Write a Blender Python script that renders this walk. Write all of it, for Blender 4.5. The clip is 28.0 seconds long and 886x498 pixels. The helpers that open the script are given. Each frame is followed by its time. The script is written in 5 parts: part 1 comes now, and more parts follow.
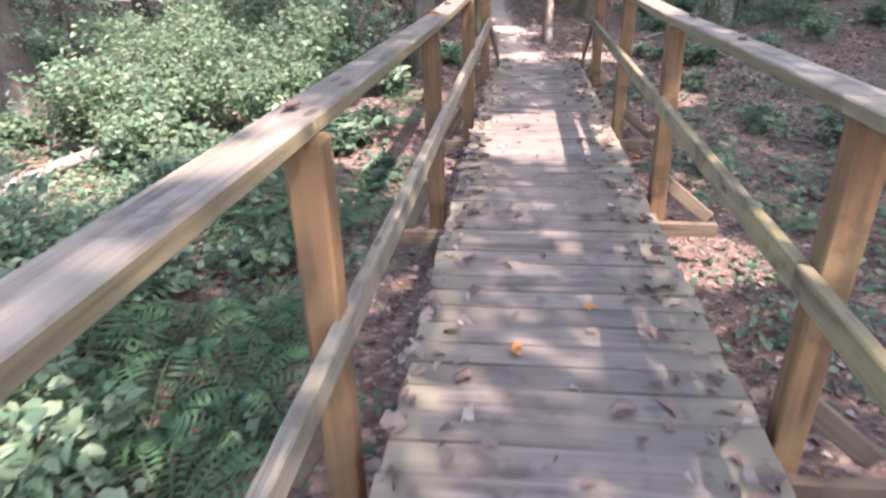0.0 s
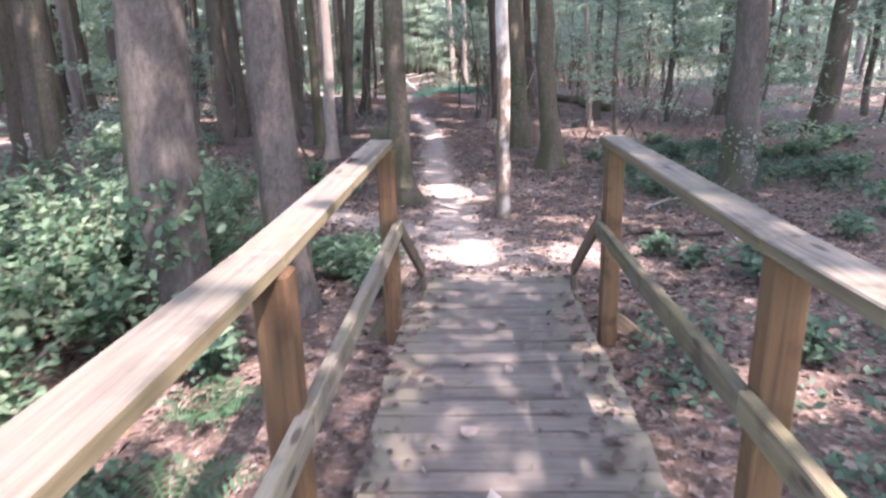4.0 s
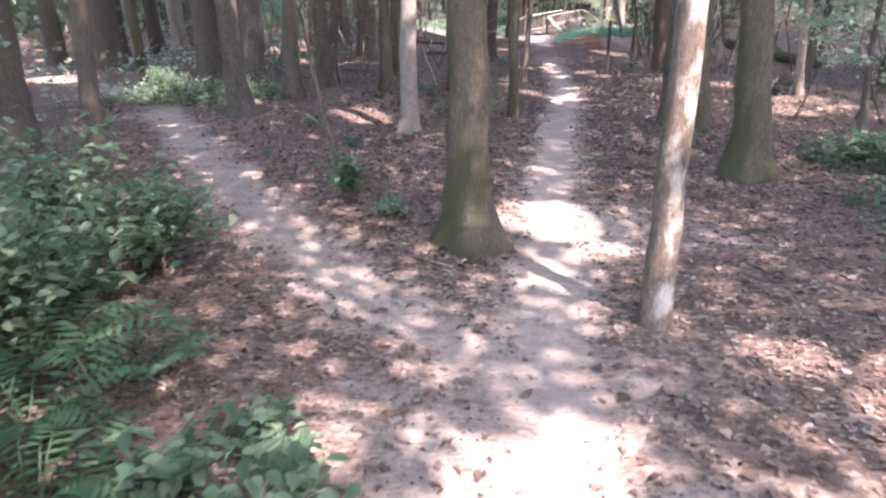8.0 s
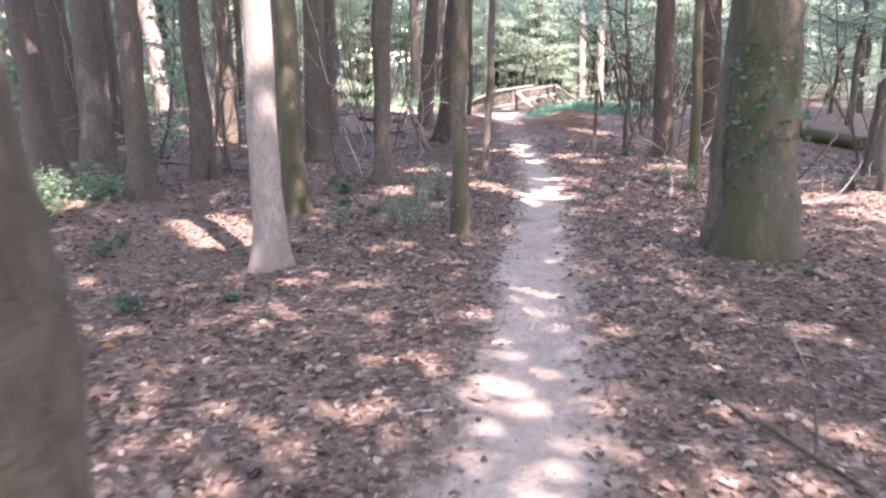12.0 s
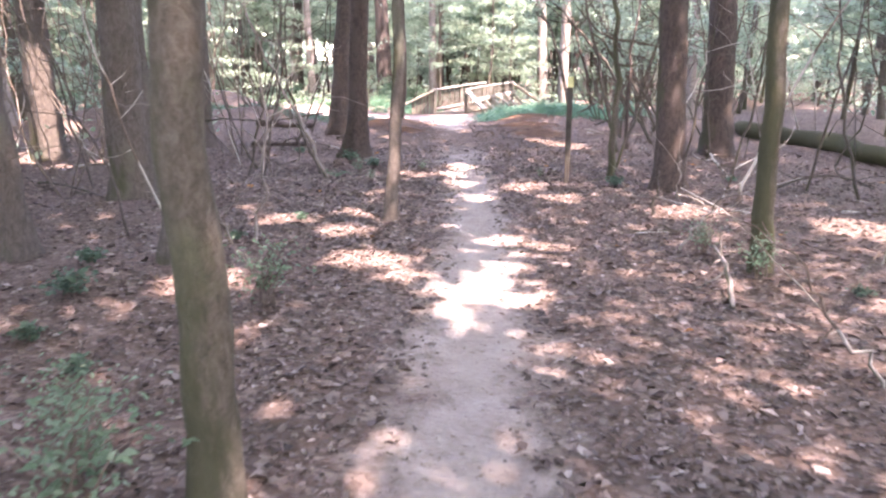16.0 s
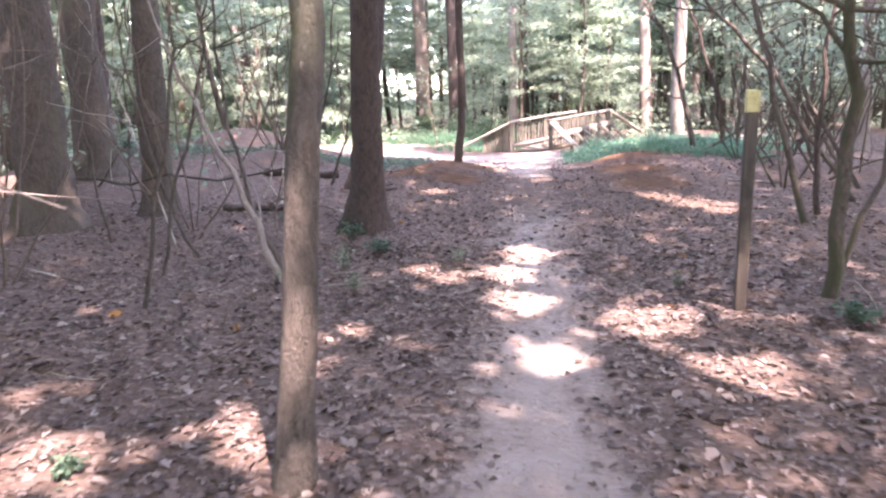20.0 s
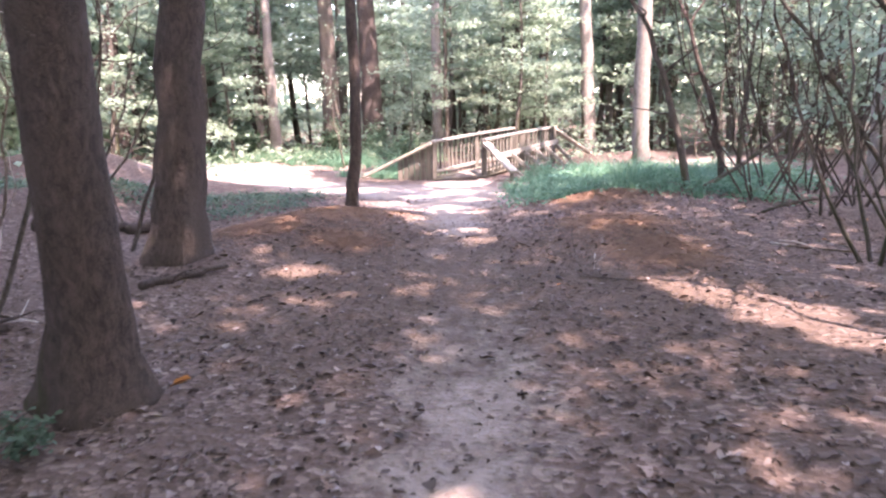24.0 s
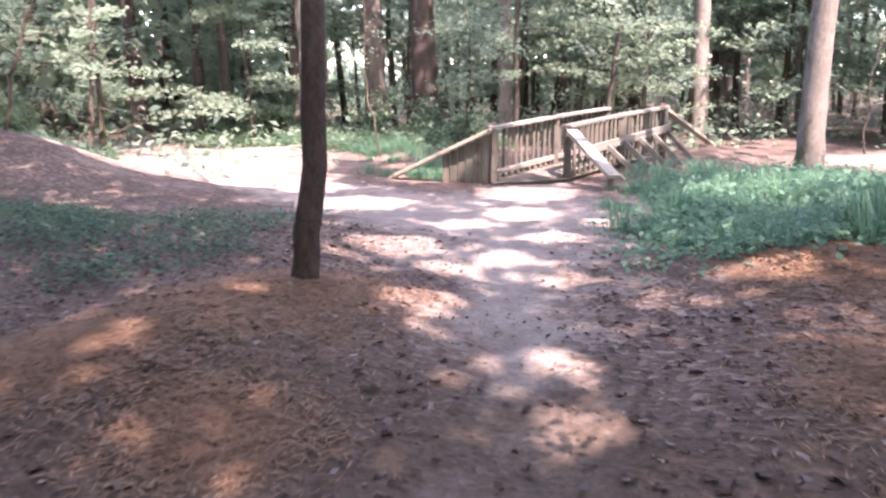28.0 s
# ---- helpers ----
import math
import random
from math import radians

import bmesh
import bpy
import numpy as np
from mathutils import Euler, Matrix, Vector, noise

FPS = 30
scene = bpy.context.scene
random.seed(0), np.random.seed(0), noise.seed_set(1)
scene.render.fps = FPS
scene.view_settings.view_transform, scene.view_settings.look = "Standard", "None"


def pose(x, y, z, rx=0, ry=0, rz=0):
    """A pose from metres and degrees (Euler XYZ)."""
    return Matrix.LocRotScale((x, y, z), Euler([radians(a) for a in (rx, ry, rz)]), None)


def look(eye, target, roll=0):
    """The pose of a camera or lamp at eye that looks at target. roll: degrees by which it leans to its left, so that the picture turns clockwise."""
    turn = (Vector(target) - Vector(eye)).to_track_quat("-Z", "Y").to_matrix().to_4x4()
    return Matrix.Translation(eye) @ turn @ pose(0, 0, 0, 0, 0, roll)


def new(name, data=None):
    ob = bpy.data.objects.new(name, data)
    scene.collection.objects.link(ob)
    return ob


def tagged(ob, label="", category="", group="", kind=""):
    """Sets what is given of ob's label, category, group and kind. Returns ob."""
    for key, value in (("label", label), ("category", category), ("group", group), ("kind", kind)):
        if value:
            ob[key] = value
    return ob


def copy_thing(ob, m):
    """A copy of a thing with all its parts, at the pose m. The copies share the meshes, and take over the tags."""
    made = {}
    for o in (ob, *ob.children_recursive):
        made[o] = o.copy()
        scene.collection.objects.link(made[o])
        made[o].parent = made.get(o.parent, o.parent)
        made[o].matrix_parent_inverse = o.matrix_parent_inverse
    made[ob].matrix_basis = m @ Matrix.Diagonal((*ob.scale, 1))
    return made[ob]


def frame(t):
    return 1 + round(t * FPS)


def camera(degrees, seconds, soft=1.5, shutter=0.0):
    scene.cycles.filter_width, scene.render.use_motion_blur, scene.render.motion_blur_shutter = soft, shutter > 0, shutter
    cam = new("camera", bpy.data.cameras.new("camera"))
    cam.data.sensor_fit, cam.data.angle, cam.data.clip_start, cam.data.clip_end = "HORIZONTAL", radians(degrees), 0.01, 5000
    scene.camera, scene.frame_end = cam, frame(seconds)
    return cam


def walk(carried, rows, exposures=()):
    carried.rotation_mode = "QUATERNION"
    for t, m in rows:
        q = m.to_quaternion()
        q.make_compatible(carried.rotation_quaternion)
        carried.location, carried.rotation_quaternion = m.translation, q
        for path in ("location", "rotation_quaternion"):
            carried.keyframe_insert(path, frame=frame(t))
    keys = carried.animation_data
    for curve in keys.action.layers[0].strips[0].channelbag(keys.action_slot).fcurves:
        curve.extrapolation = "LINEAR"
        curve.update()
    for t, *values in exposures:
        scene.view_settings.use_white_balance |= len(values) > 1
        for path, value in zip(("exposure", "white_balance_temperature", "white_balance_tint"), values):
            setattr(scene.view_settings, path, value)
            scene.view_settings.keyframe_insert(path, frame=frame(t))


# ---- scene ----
cam = camera(67.4, 28.0, 2.3, 0.4)
EV, KELVIN, TINT = 3.55, 7020, 28
SKY, SUN_POWER, THICK = 0.15, 1.72, 0.99
METRES, EYE, TILT, LEAN, TURN = 30.0, 1.5, 0.0, 0.0, 7.0
ROWS = [
    (0.0, 0.0, 0.0, 0.0, -0.7, -26.44, 1.42),
    (0.5, 0.0039, 0.0189, -0.0008, -0.03, -24.76, 0.93),
    (1.0, 0.0062, 0.0406, -0.002, -0.64, -26.01, 0.13),
    (1.5, 0.0094, 0.0607, -0.0027, 2.52, -27.97, 0.44),
    (2.0, 0.0116, 0.0813, -0.0031, -1.13, -27.77, 2.33),
    (2.5, 0.0134, 0.0999, -0.0021, 1.33, -23.03, 1.49),
    (3.0, 0.0156, 0.1189, -0.0013, -4.64, -17.48, 2.21),
    (3.5, 0.0188, 0.1379, -0.0022, -2.77, -18.49, 1.97),
    (4.0, 0.0212, 0.1565, -0.0031, -4.95, -16.61, 1.5),
    (4.5, 0.0229, 0.1753, -0.0032, -5.81, -13.55, 2.59),
    (6.5, 0.0355, 0.2488, -0.0074, -3.9, -19.93, 0.57),
    (7.0, 0.0382, 0.2659, -0.007, 0.8, -19.6, 0.56),
    (7.5, 0.0401, 0.2833, -0.0068, -1.78, -17.49, 0.79),
    (8.0, 0.0425, 0.2999, -0.008, 7.71, -21.4, 0.78),
    (8.5, 0.0439, 0.3174, -0.0103, 6.83, -19.21, 0.56),
    (9.0, 0.0451, 0.3342, -0.0148, 11.26, -16.72, 1.25),
    (9.5, 0.0444, 0.3531, -0.0181, 8.76, -15.65, 0.38),
    (10.0, 0.0451, 0.3733, -0.0208, 11.71, -14.47, 1.25),
    (10.5, 0.0435, 0.3913, -0.0196, 4.61, -13.6, 1.06),
    (11.0, 0.0439, 0.4085, -0.0209, 3.73, -14.9, 1.76),
    (11.5, 0.0446, 0.4253, -0.0207, 5.63, -14.99, 0.75),
    (13.5, 0.053, 0.5066, -0.0254, 4.93, -14.05, 0.85),
    (14.0, 0.054, 0.523, -0.0254, 6.1, -12.43, 0.94),
    (14.5, 0.0534, 0.5399, -0.0259, 1.31, -12.3, 1.72),
    (15.0, 0.0546, 0.556, -0.0262, 3.21, -15.68, 1.21),
    (15.5, 0.0567, 0.5724, -0.0263, -1.07, -13.77, 1.57),
    (16.0, 0.0579, 0.5884, -0.0258, 2.14, -15.14, 0.19),
    (16.5, 0.0608, 0.6061, -0.0257, -0.73, -13.22, -0.27),
    (17.0, 0.0621, 0.6219, -0.0259, 6.76, -9.74, 1.32),
    (17.5, 0.0607, 0.6386, -0.0272, 4.19, -7.37, 0.32),
    (18.0, 0.0624, 0.6562, -0.0278, 4.4, -8.69, 0.45),
    (18.5, 0.0636, 0.674, -0.0286, 7.76, -9.96, -0.21),
    (19.0, 0.063, 0.6924, -0.0293, 7.73, -12.61, 1.4),
    (19.5, 0.0634, 0.7104, -0.0296, 10.14, -13.32, 1.18),
    (20.0, 0.0633, 0.7279, -0.0295, 9.81, -12.34, 1.9),
    (20.5, 0.0633, 0.7443, -0.03, 13.46, -13.63, 0.57),
    (21.0, 0.0634, 0.7611, -0.0298, 8.82, -12.97, 0.25),
    (21.5, 0.0631, 0.7778, -0.0304, 10.84, -11.59, 2.19),
    (22.0, 0.0606, 0.7952, -0.0303, 7.35, -11.2, 1.24),
    (22.5, 0.0604, 0.8138, -0.0297, 7.69, -12.29, 1.99),
    (24.5, 0.055, 0.8698, -0.029, 2.96, -11.17, 1.02),
    (25.0, 0.0537, 0.8866, -0.0288, 7.06, -11.08, 2.28),
    (25.5, 0.0547, 0.904, -0.0294, 5.16, -11.31, 1.27),
    (26.0, 0.0558, 0.9202, -0.0292, 8.84, -10.2, 0.8),
    (26.5, 0.0556, 0.9364, -0.0292, 7.75, -9.61, -0.78),
    (27.0, 0.0545, 0.9535, -0.0295, 6.41, -11.0, 0.57),
    (27.5, 0.0533, 0.9696, -0.0293, 11.65, -12.18, -0.19),
    (28.0, 0.051, 0.9879, -0.0294, 9.68, -13.51, 0.66),
]
walk(cam, [(t, pose(0, 0, EYE, TILT, LEAN, TURN) @ pose(METRES * x, METRES * y, METRES * z, 90 + pitch, roll, yaw)) for t, x, y, z, yaw, pitch, roll in ROWS],
     exposures=[(t, EV + e, KELVIN + k, TINT + m) for t, e, k, m in ((0.0, 0.1, 520, 2), (2.0, 0.05, 150, 2), (4.0, 0.13, 50, 2), (5.0, 0.1, 50, 2), (7.0, 0.15, 200, 2), (9.0, 0.45, 230, 2), (10.0, 0.42, 260, 2), (11.0, 0.58, 300, 3),
                                                                      (14.0, 1.2, 640, 7), (16.0, 1.08, 620, 7), (18.0, 0.85, 560, 8), (20.0, 0.87, 560, 9), (22.0, 0.74, 480, 9),
                                                                      (25.0, 0.48, 560, 9), (27.0, 0.25, 420, 7), (28.0, 0.12, 420, 6))])

# ---- light: a high sun from the right and behind, under a broken canopy ----
SUN = Vector((0.47, -0.42, 1.0)).normalized()
world = bpy.data.worlds.new("sky")
scene.world = world
world.use_nodes = True
wn = world.node_tree.nodes
sky = wn.new("ShaderNodeTexSky")
sky.sky_type, sky.sun_disc = "NISHITA", False
sky.sun_elevation = math.asin(SUN.z)
sky.sun_rotation = math.atan2(SUN.x, SUN.y)
world.node_tree.links.new(sky.outputs[0], wn["Background"].inputs[0])
wn["Background"].inputs[1].default_value = SKY
sun = new("sun", bpy.data.lights.new("sun", "SUN"))
sun.data.energy, sun.data.angle, sun.data.color = SUN_POWER, radians(0.53), (1.0, 0.98, 0.945)
sun.matrix_world = look(SUN * 60, (0, 0, 0))


# ---- materials ----
class Nodes:
    """A short way to write a node material."""

    def __init__(self, name, rough=0.8):
        self.mat = bpy.data.materials.new(name)
        self.mat.use_nodes = True
        self.tree = self.mat.node_tree
        self.bsdf = self.tree.nodes["Principled BSDF"]
        self.bsdf.inputs["Roughness"].default_value = rough
        self.bsdf.inputs["Specular IOR Level"].default_value = 0.25

    def add(self, kind, links=None, operation="", use_clamp=False, data_type="", blend_type="", feature="", attribute_name=""):
        n = self.tree.nodes.new("ShaderNode" + kind)
        if operation:
            n.operation = operation
        if use_clamp:
            n.use_clamp = True
        if data_type:
            n.data_type = data_type
        if blend_type:
            n.blend_type = blend_type
        if feature:
            n.feature = feature
        if attribute_name:
            n.attribute_name = attribute_name
        for k, v in (links or {}).items():
            if isinstance(v, bpy.types.NodeSocket):
                self.tree.links.new(v, n.inputs[k])
            else:
                n.inputs[k].default_value = v
        return n

    def coords(self, scale=(1, 1, 1), vary=True):
        c = self.add("TexCoord").outputs["Object"]
        if vary:
            r = self.add("ObjectInfo").outputs["Random"]
            off = self.add("VectorMath", {0: r, 1: (37.0, 17.0, 53.0)}, operation="MULTIPLY").outputs[0]
            c = self.add("VectorMath", {0: c, 1: off}, operation="ADD").outputs[0]
        return self.add("Mapping", {"Vector": c, "Scale": scale}).outputs[0]

    def noise(self, vec, scale, detail=5, rough=0.6):
        return self.add("TexNoise", {"Vector": vec, "Scale": scale, "Detail": detail, "Roughness": rough}).outputs["Fac"]

    def ramp(self, fac, stops):
        n = self.add("ValToRGB", {"Fac": fac})
        el = n.color_ramp.elements
        while len(el) < len(stops):
            el.new(0.5)
        for e, (p, c) in zip(el, stops):
            e.position, e.color = p, (*c, 1)
        return n.outputs[0]

    def mix(self, fac, a, b, kind="MIX"):
        n = self.add("Mix", data_type="RGBA", blend_type=kind)
        for i, v in ((0, fac), (6, a), (7, b)):
            if isinstance(v, bpy.types.NodeSocket):
                self.tree.links.new(v, n.inputs[i])
            else:
                n.inputs[i].default_value = v if i == 0 else (*v, 1)
        return n.outputs[2]

    def math(self, op, a, b=0.0, clamp=False):
        return self.add("Math", {0: a, 1: b}, operation=op, use_clamp=clamp).outputs[0]

    def link(self, out, name):
        self.tree.links.new(out, self.bsdf.inputs[name])

    def bump(self, height, strength, distance):
        b = self.add("Bump", {"Height": height, "Strength": strength, "Distance": distance})
        self.link(b.outputs[0], "Normal")


def wood(name, light, dark, tint, along=1, rough=0.75, edge=None, side=None, knots=0.0):
    """Weathered timber, grain along the local axis given; tint: algae or old stain in patches."""
    n = Nodes(name, rough)
    s = [38.0, 38.0, 38.0]
    s[along] = 1.6
    v = n.coords(tuple(s))
    grain = n.noise(v, 1.0, 6, 0.7)
    broad = n.noise(n.coords((1, 1, 1)), 2.3, 4)
    patch = n.noise(n.coords((1, 1, 1)), 6.0, 5)
    split = n.noise(n.add("Mapping", {"Vector": v, "Scale": (0.45, 0.45, 0.45)}).outputs[0], 1.0, 3, 0.5)
    c = n.ramp(grain, [(0.3, dark), (0.7, light)])
    c = n.mix(n.ramp(split, [(0.34, (0.7, 0.7, 0.7)), (0.42, (0, 0, 0))]), c, tuple(x * 0.5 for x in dark))
    c = n.mix(n.ramp(broad, [(0.42, (0, 0, 0)), (0.68, (0.75, 0.75, 0.75))]), c, tint)
    r = n.add("ObjectInfo").outputs["Random"]
    c = n.mix(1.0, c, n.ramp(r, [(0.0, (0.78, 0.78, 0.78)), (1.0, (1.12, 1.1, 1.08))]), "MULTIPLY")
    c = n.mix(n.ramp(patch, [(0.54, (0, 0, 0)), (0.68, (0.65, 0.65, 0.65))]), c, tuple(x * 0.55 for x in dark))
    if side:
        up = n.math("ABSOLUTE", n.add("SeparateXYZ", {0: n.add("TexCoord").outputs["Normal"]}).outputs[2])
        pale = n.mix(n.ramp(grain, [(0.3, (0, 0, 0)), (0.75, (1, 1, 1))]), tuple(x * 0.5 for x in side), tuple(x * 1.2 for x in side))
        c = n.mix(n.ramp(up, [(0.35, (0.8, 0.8, 0.8)), (0.65, (0, 0, 0))]), c, pale)
    if knots:
        k = [9.0, 9.0, 9.0]
        k[along] = 2.6
        spot = n.add("TexVoronoi", {"Vector": n.coords(tuple(k)), "Scale": 1.0}).outputs["Distance"]
        spot = n.math("ADD", spot, n.math("MULTIPLY", n.math("SUBTRACT", patch, 0.5), 0.12))
        c = n.mix(n.ramp(spot, [(knots, (0.8, 0.8, 0.8)), (knots + 0.06, (0, 0, 0))]), c, tuple(x * 0.35 for x in dark))
    if edge:
        far = n.math("ABSOLUTE", n.add("SeparateXYZ", {0: n.add("TexCoord").outputs["Object"]}).outputs[0])
        far = n.math("ADD", far, n.math("MULTIPLY", n.math("SUBTRACT", patch, 0.5), 0.35))
        c = n.mix(n.ramp(far, [(0.36, (0, 0, 0)), (0.50, (0.7, 0.7, 0.7))]), c, edge)
    n.link(c, "Base Color")
    n.bump(grain, 0.5, 0.004)
    return n.mat


def bark(name, light, dark, patchc, patch_at, scale=1.0, moss=0.0, relief=0.02):
    """Bark in upright ridges, with patches of another colour and moss at the foot."""
    n = Nodes(name, 0.9)
    warp = n.add("VectorMath", {0: n.coords((1, 1, 1)), 1: n.add("VectorMath", {0: n.add("TexNoise", {"Vector": n.coords((1, 1, 1)), "Scale": 9.0, "Detail": 3.0}).outputs["Color"], 1: (0.07, 0.07, 0.07)}, operation="MULTIPLY").outputs[0]}, operation="ADD").outputs[0]
    ridge = n.noise(n.add("Mapping", {"Vector": warp, "Scale": (34 * scale, 34 * scale, 14 * scale)}).outputs[0], 1.0, 8, 0.75)
    plate = n.add("TexVoronoi", {"Vector": n.add("Mapping", {"Vector": warp, "Scale": (62 * scale, 62 * scale, 27 * scale)}).outputs[0], "Scale": 1.0}, feature="DISTANCE_TO_EDGE").outputs["Distance"]
    crack = n.ramp(n.math("ADD", plate, n.math("MULTIPLY", n.math("SUBTRACT", ridge, 0.5), 0.4)), [(0.0, (0, 0, 0)), (0.16, (1, 1, 1))])
    blot = n.noise(n.coords((2.2, 2.2, 1.3)), 1.0, 6, 0.62)
    c = n.ramp(ridge, [(0.32, dark), (0.66, light)])
    c = n.mix(n.ramp(blot, [(patch_at - 0.03, (0, 0, 0)), (patch_at + 0.05, (1, 1, 1))]), c, patchc)
    c = n.mix(1.0, c, n.ramp(crack, [(0.0, (0.84, 0.83, 0.82)), (0.8, (1.02, 1.015, 1.01))]), "MULTIPLY")
    if moss:
        z = n.add("SeparateXYZ", {0: n.add("TexCoord").outputs["Object"]}).outputs[2]
        m = n.noise(n.coords((3.5, 3.5, 1.2)), 1.0, 6, 0.7)
        m = n.math("SUBTRACT", m, n.math("MULTIPLY", z, 0.06))
        m = n.math("SUBTRACT", m, n.math("MULTIPLY", n.add("SeparateXYZ", {0: n.add("TexCoord").outputs["Normal"]}).outputs[0], 0.14))
        c = n.mix(n.ramp(m, [(0.62 - 0.26 * moss, (0, 0, 0)), (0.72 - 0.2 * moss, (0.85, 0.85, 0.85))]), c, (0.056, 0.058, 0.03))
    n.link(c, "Base Color")
    n.bump(n.math("ADD", ridge, n.math("MULTIPLY", crack, 0.2)), 0.9, relief)
    return n.mat


def leafy(name, colours, glow=0.45, rough=0.55, clear=1.25):
    """Thin leaves that let part of the light through, each in its own shade."""
    n = Nodes(name, rough)
    r = n.add("NewGeometry").outputs["Random Per Island"]
    stops = [(i / max(1, len(colours) - 1), c) for i, c in enumerate(colours)]
    c = n.ramp(r, stops)
    c = n.mix(n.math("MULTIPLY", n.noise(n.coords((1, 1, 1), False), 14.0, 3), 0.5), c, tuple(x * 0.6 for x in colours[0]))
    n.link(c, "Base Color")
    if glow:
        light = n.mix(1.0, n.ramp(r, [(p, tuple(min(1, x * clear) for x in k)) for p, k in stops]), (0.97, 1.0, 0.97), "MULTIPLY")
        tr = n.add("BsdfTranslucent", {"Color": light})
        mixer = n.add("MixShader", {0: glow, 1: n.bsdf.outputs[0], 2: tr.outputs[0]})
        n.tree.links.new(mixer.outputs[0], n.tree.nodes["Material Output"].inputs[0])
    return n.mat


M_DECK = wood("deck_timber", (0.185, 0.161, 0.150), (0.082, 0.069, 0.064), (0.145, 0.128, 0.112), along=0, edge=(0.155, 0.137, 0.102))
M_RAIL = wood("rail_timber", (0.192, 0.170, 0.150), (0.072, 0.062, 0.054), (0.148, 0.135, 0.105), along=1, side=(0.155, 0.125, 0.07), knots=0.1)
M_POST = wood("post_timber", (0.158, 0.088, 0.046), (0.068, 0.038, 0.022), (0.115, 0.082, 0.043), along=2)
M_LOWRAIL = wood("algae_rail_timber", (0.20, 0.172, 0.122), (0.08, 0.066, 0.045), (0.19, 0.168, 0.082), along=1, knots=0.09)
M_GREYRAIL = wood("bleached_lower_rail_timber", (0.24, 0.216, 0.182), (0.10, 0.088, 0.072), (0.175, 0.16, 0.11), along=1, knots=0.09)
M_BEAM = wood("beam_timber", (0.15, 0.11, 0.08), (0.075, 0.053, 0.04), (0.11, 0.095, 0.065), along=1)
M_PALE = wood("pale_timber", (0.31, 0.285, 0.262), (0.165, 0.148, 0.133), (0.225, 0.21, 0.185), along=1)
# brighter copy of M_PALE: the sunlight on the wing rails is put into the colour
M_WING = wood("sunlit_wing_timber", (0.40, 0.365, 0.32), (0.24, 0.215, 0.185), (0.30, 0.285, 0.24), along=1)
M_PALEZ = wood("pale_picket_timber", (0.19, 0.168, 0.148), (0.095, 0.083, 0.073), (0.145, 0.135, 0.115), along=2)
M_DARKWOOD = wood("dark_stake_timber", (0.085, 0.07, 0.06), (0.035, 0.028, 0.025), (0.06, 0.06, 0.05), along=2)
M_YELLOW = Nodes("yellow_blaze_paint", 0.6)
_y = M_YELLOW.ramp(M_YELLOW.noise(M_YELLOW.coords(), 30.0), [(0.35, (0.34, 0.32, 0.15)), (0.6, (0.46, 0.43, 0.22))])
M_YELLOW.link(_y, "Base Color")
M_YELLOW = M_YELLOW.mat

B_GREY = bark("grey_bark", (0.132, 0.114, 0.106), (0.058, 0.049, 0.045), (0.165, 0.148, 0.14), 0.60, 0.8, 0.5)
B_MOSS = bark("mossy_brown_bark", (0.165, 0.138, 0.112), (0.066, 0.054, 0.043), (0.12, 0.115, 0.075), 0.58, 1.2, 1.05)
B_PALE = bark("pale_patchy_bark", (0.185, 0.142, 0.118), (0.085, 0.063, 0.05), (0.46, 0.42, 0.39), 0.50, 1.0, 0.15, 0.012)
B_WHITE = bark("smooth_pale_bark", (0.29, 0.25, 0.233), (0.165, 0.14, 0.128), (0.20, 0.17, 0.157), 0.56, 0.8, 0.3, 0.008)
B_PINE = bark("dark_pine_bark", (0.115, 0.086, 0.078), (0.042, 0.032, 0.03), (0.092, 0.07, 0.063), 0.58, 0.9, 0.15, 0.03)
B_DARK = bark("dark_bark", (0.142, 0.118, 0.104), (0.062, 0.051, 0.046), (0.12, 0.112, 0.088), 0.58, 1.0, 0.45)
BARKS = {"grey": (B_GREY, "grey"), "moss": (B_MOSS, "mossy brown"), "pale": (B_PALE, "pale patchy"), "white": (B_WHITE, "smooth pale"),
         "pine": (B_PINE, "dark furrowed"), "dark": (B_DARK, "dark brown")}

L_CANOPY = leafy("canopy_leaves", [(0.12, 0.16, 0.095), (0.16, 0.205, 0.12), (0.20, 0.25, 0.155)], 0.55)
L_UNDER = leafy("understory_leaves", [(0.145, 0.205, 0.155), (0.182, 0.245, 0.187), (0.225, 0.282, 0.222), (0.275, 0.325, 0.262)], 0.55, 0.6, 1.6)
L_SHRUB = leafy("shrub_leaves", [(0.07, 0.135, 0.09), (0.11, 0.19, 0.125), (0.17, 0.25, 0.17), (0.27, 0.335, 0.24)], 0.48, 0.45, 1.4)
L_COVER = leafy("groundcover_leaves", [(0.055, 0.105, 0.075), (0.085, 0.145, 0.10), (0.12, 0.185, 0.13)], 0.4, 0.45)
L_GRASS = leafy("grass_blades", [(0.08, 0.185, 0.12), (0.12, 0.245, 0.165), (0.19, 0.32, 0.23)], 0.45, 0.5)
L_SPROUT = leafy("sprout_leaves", [(0.045, 0.11, 0.06), (0.075, 0.16, 0.09)], 0.4, 0.45)
L_WISPY = leafy("wispy_leaves", [(0.10, 0.17, 0.11), (0.16, 0.24, 0.165), (0.22, 0.30, 0.22)], 0.5, 0.5)
L_FERN = leafy("fern_leaves", [(0.05, 0.12, 0.065), (0.075, 0.16, 0.085)], 0.4, 0.5)
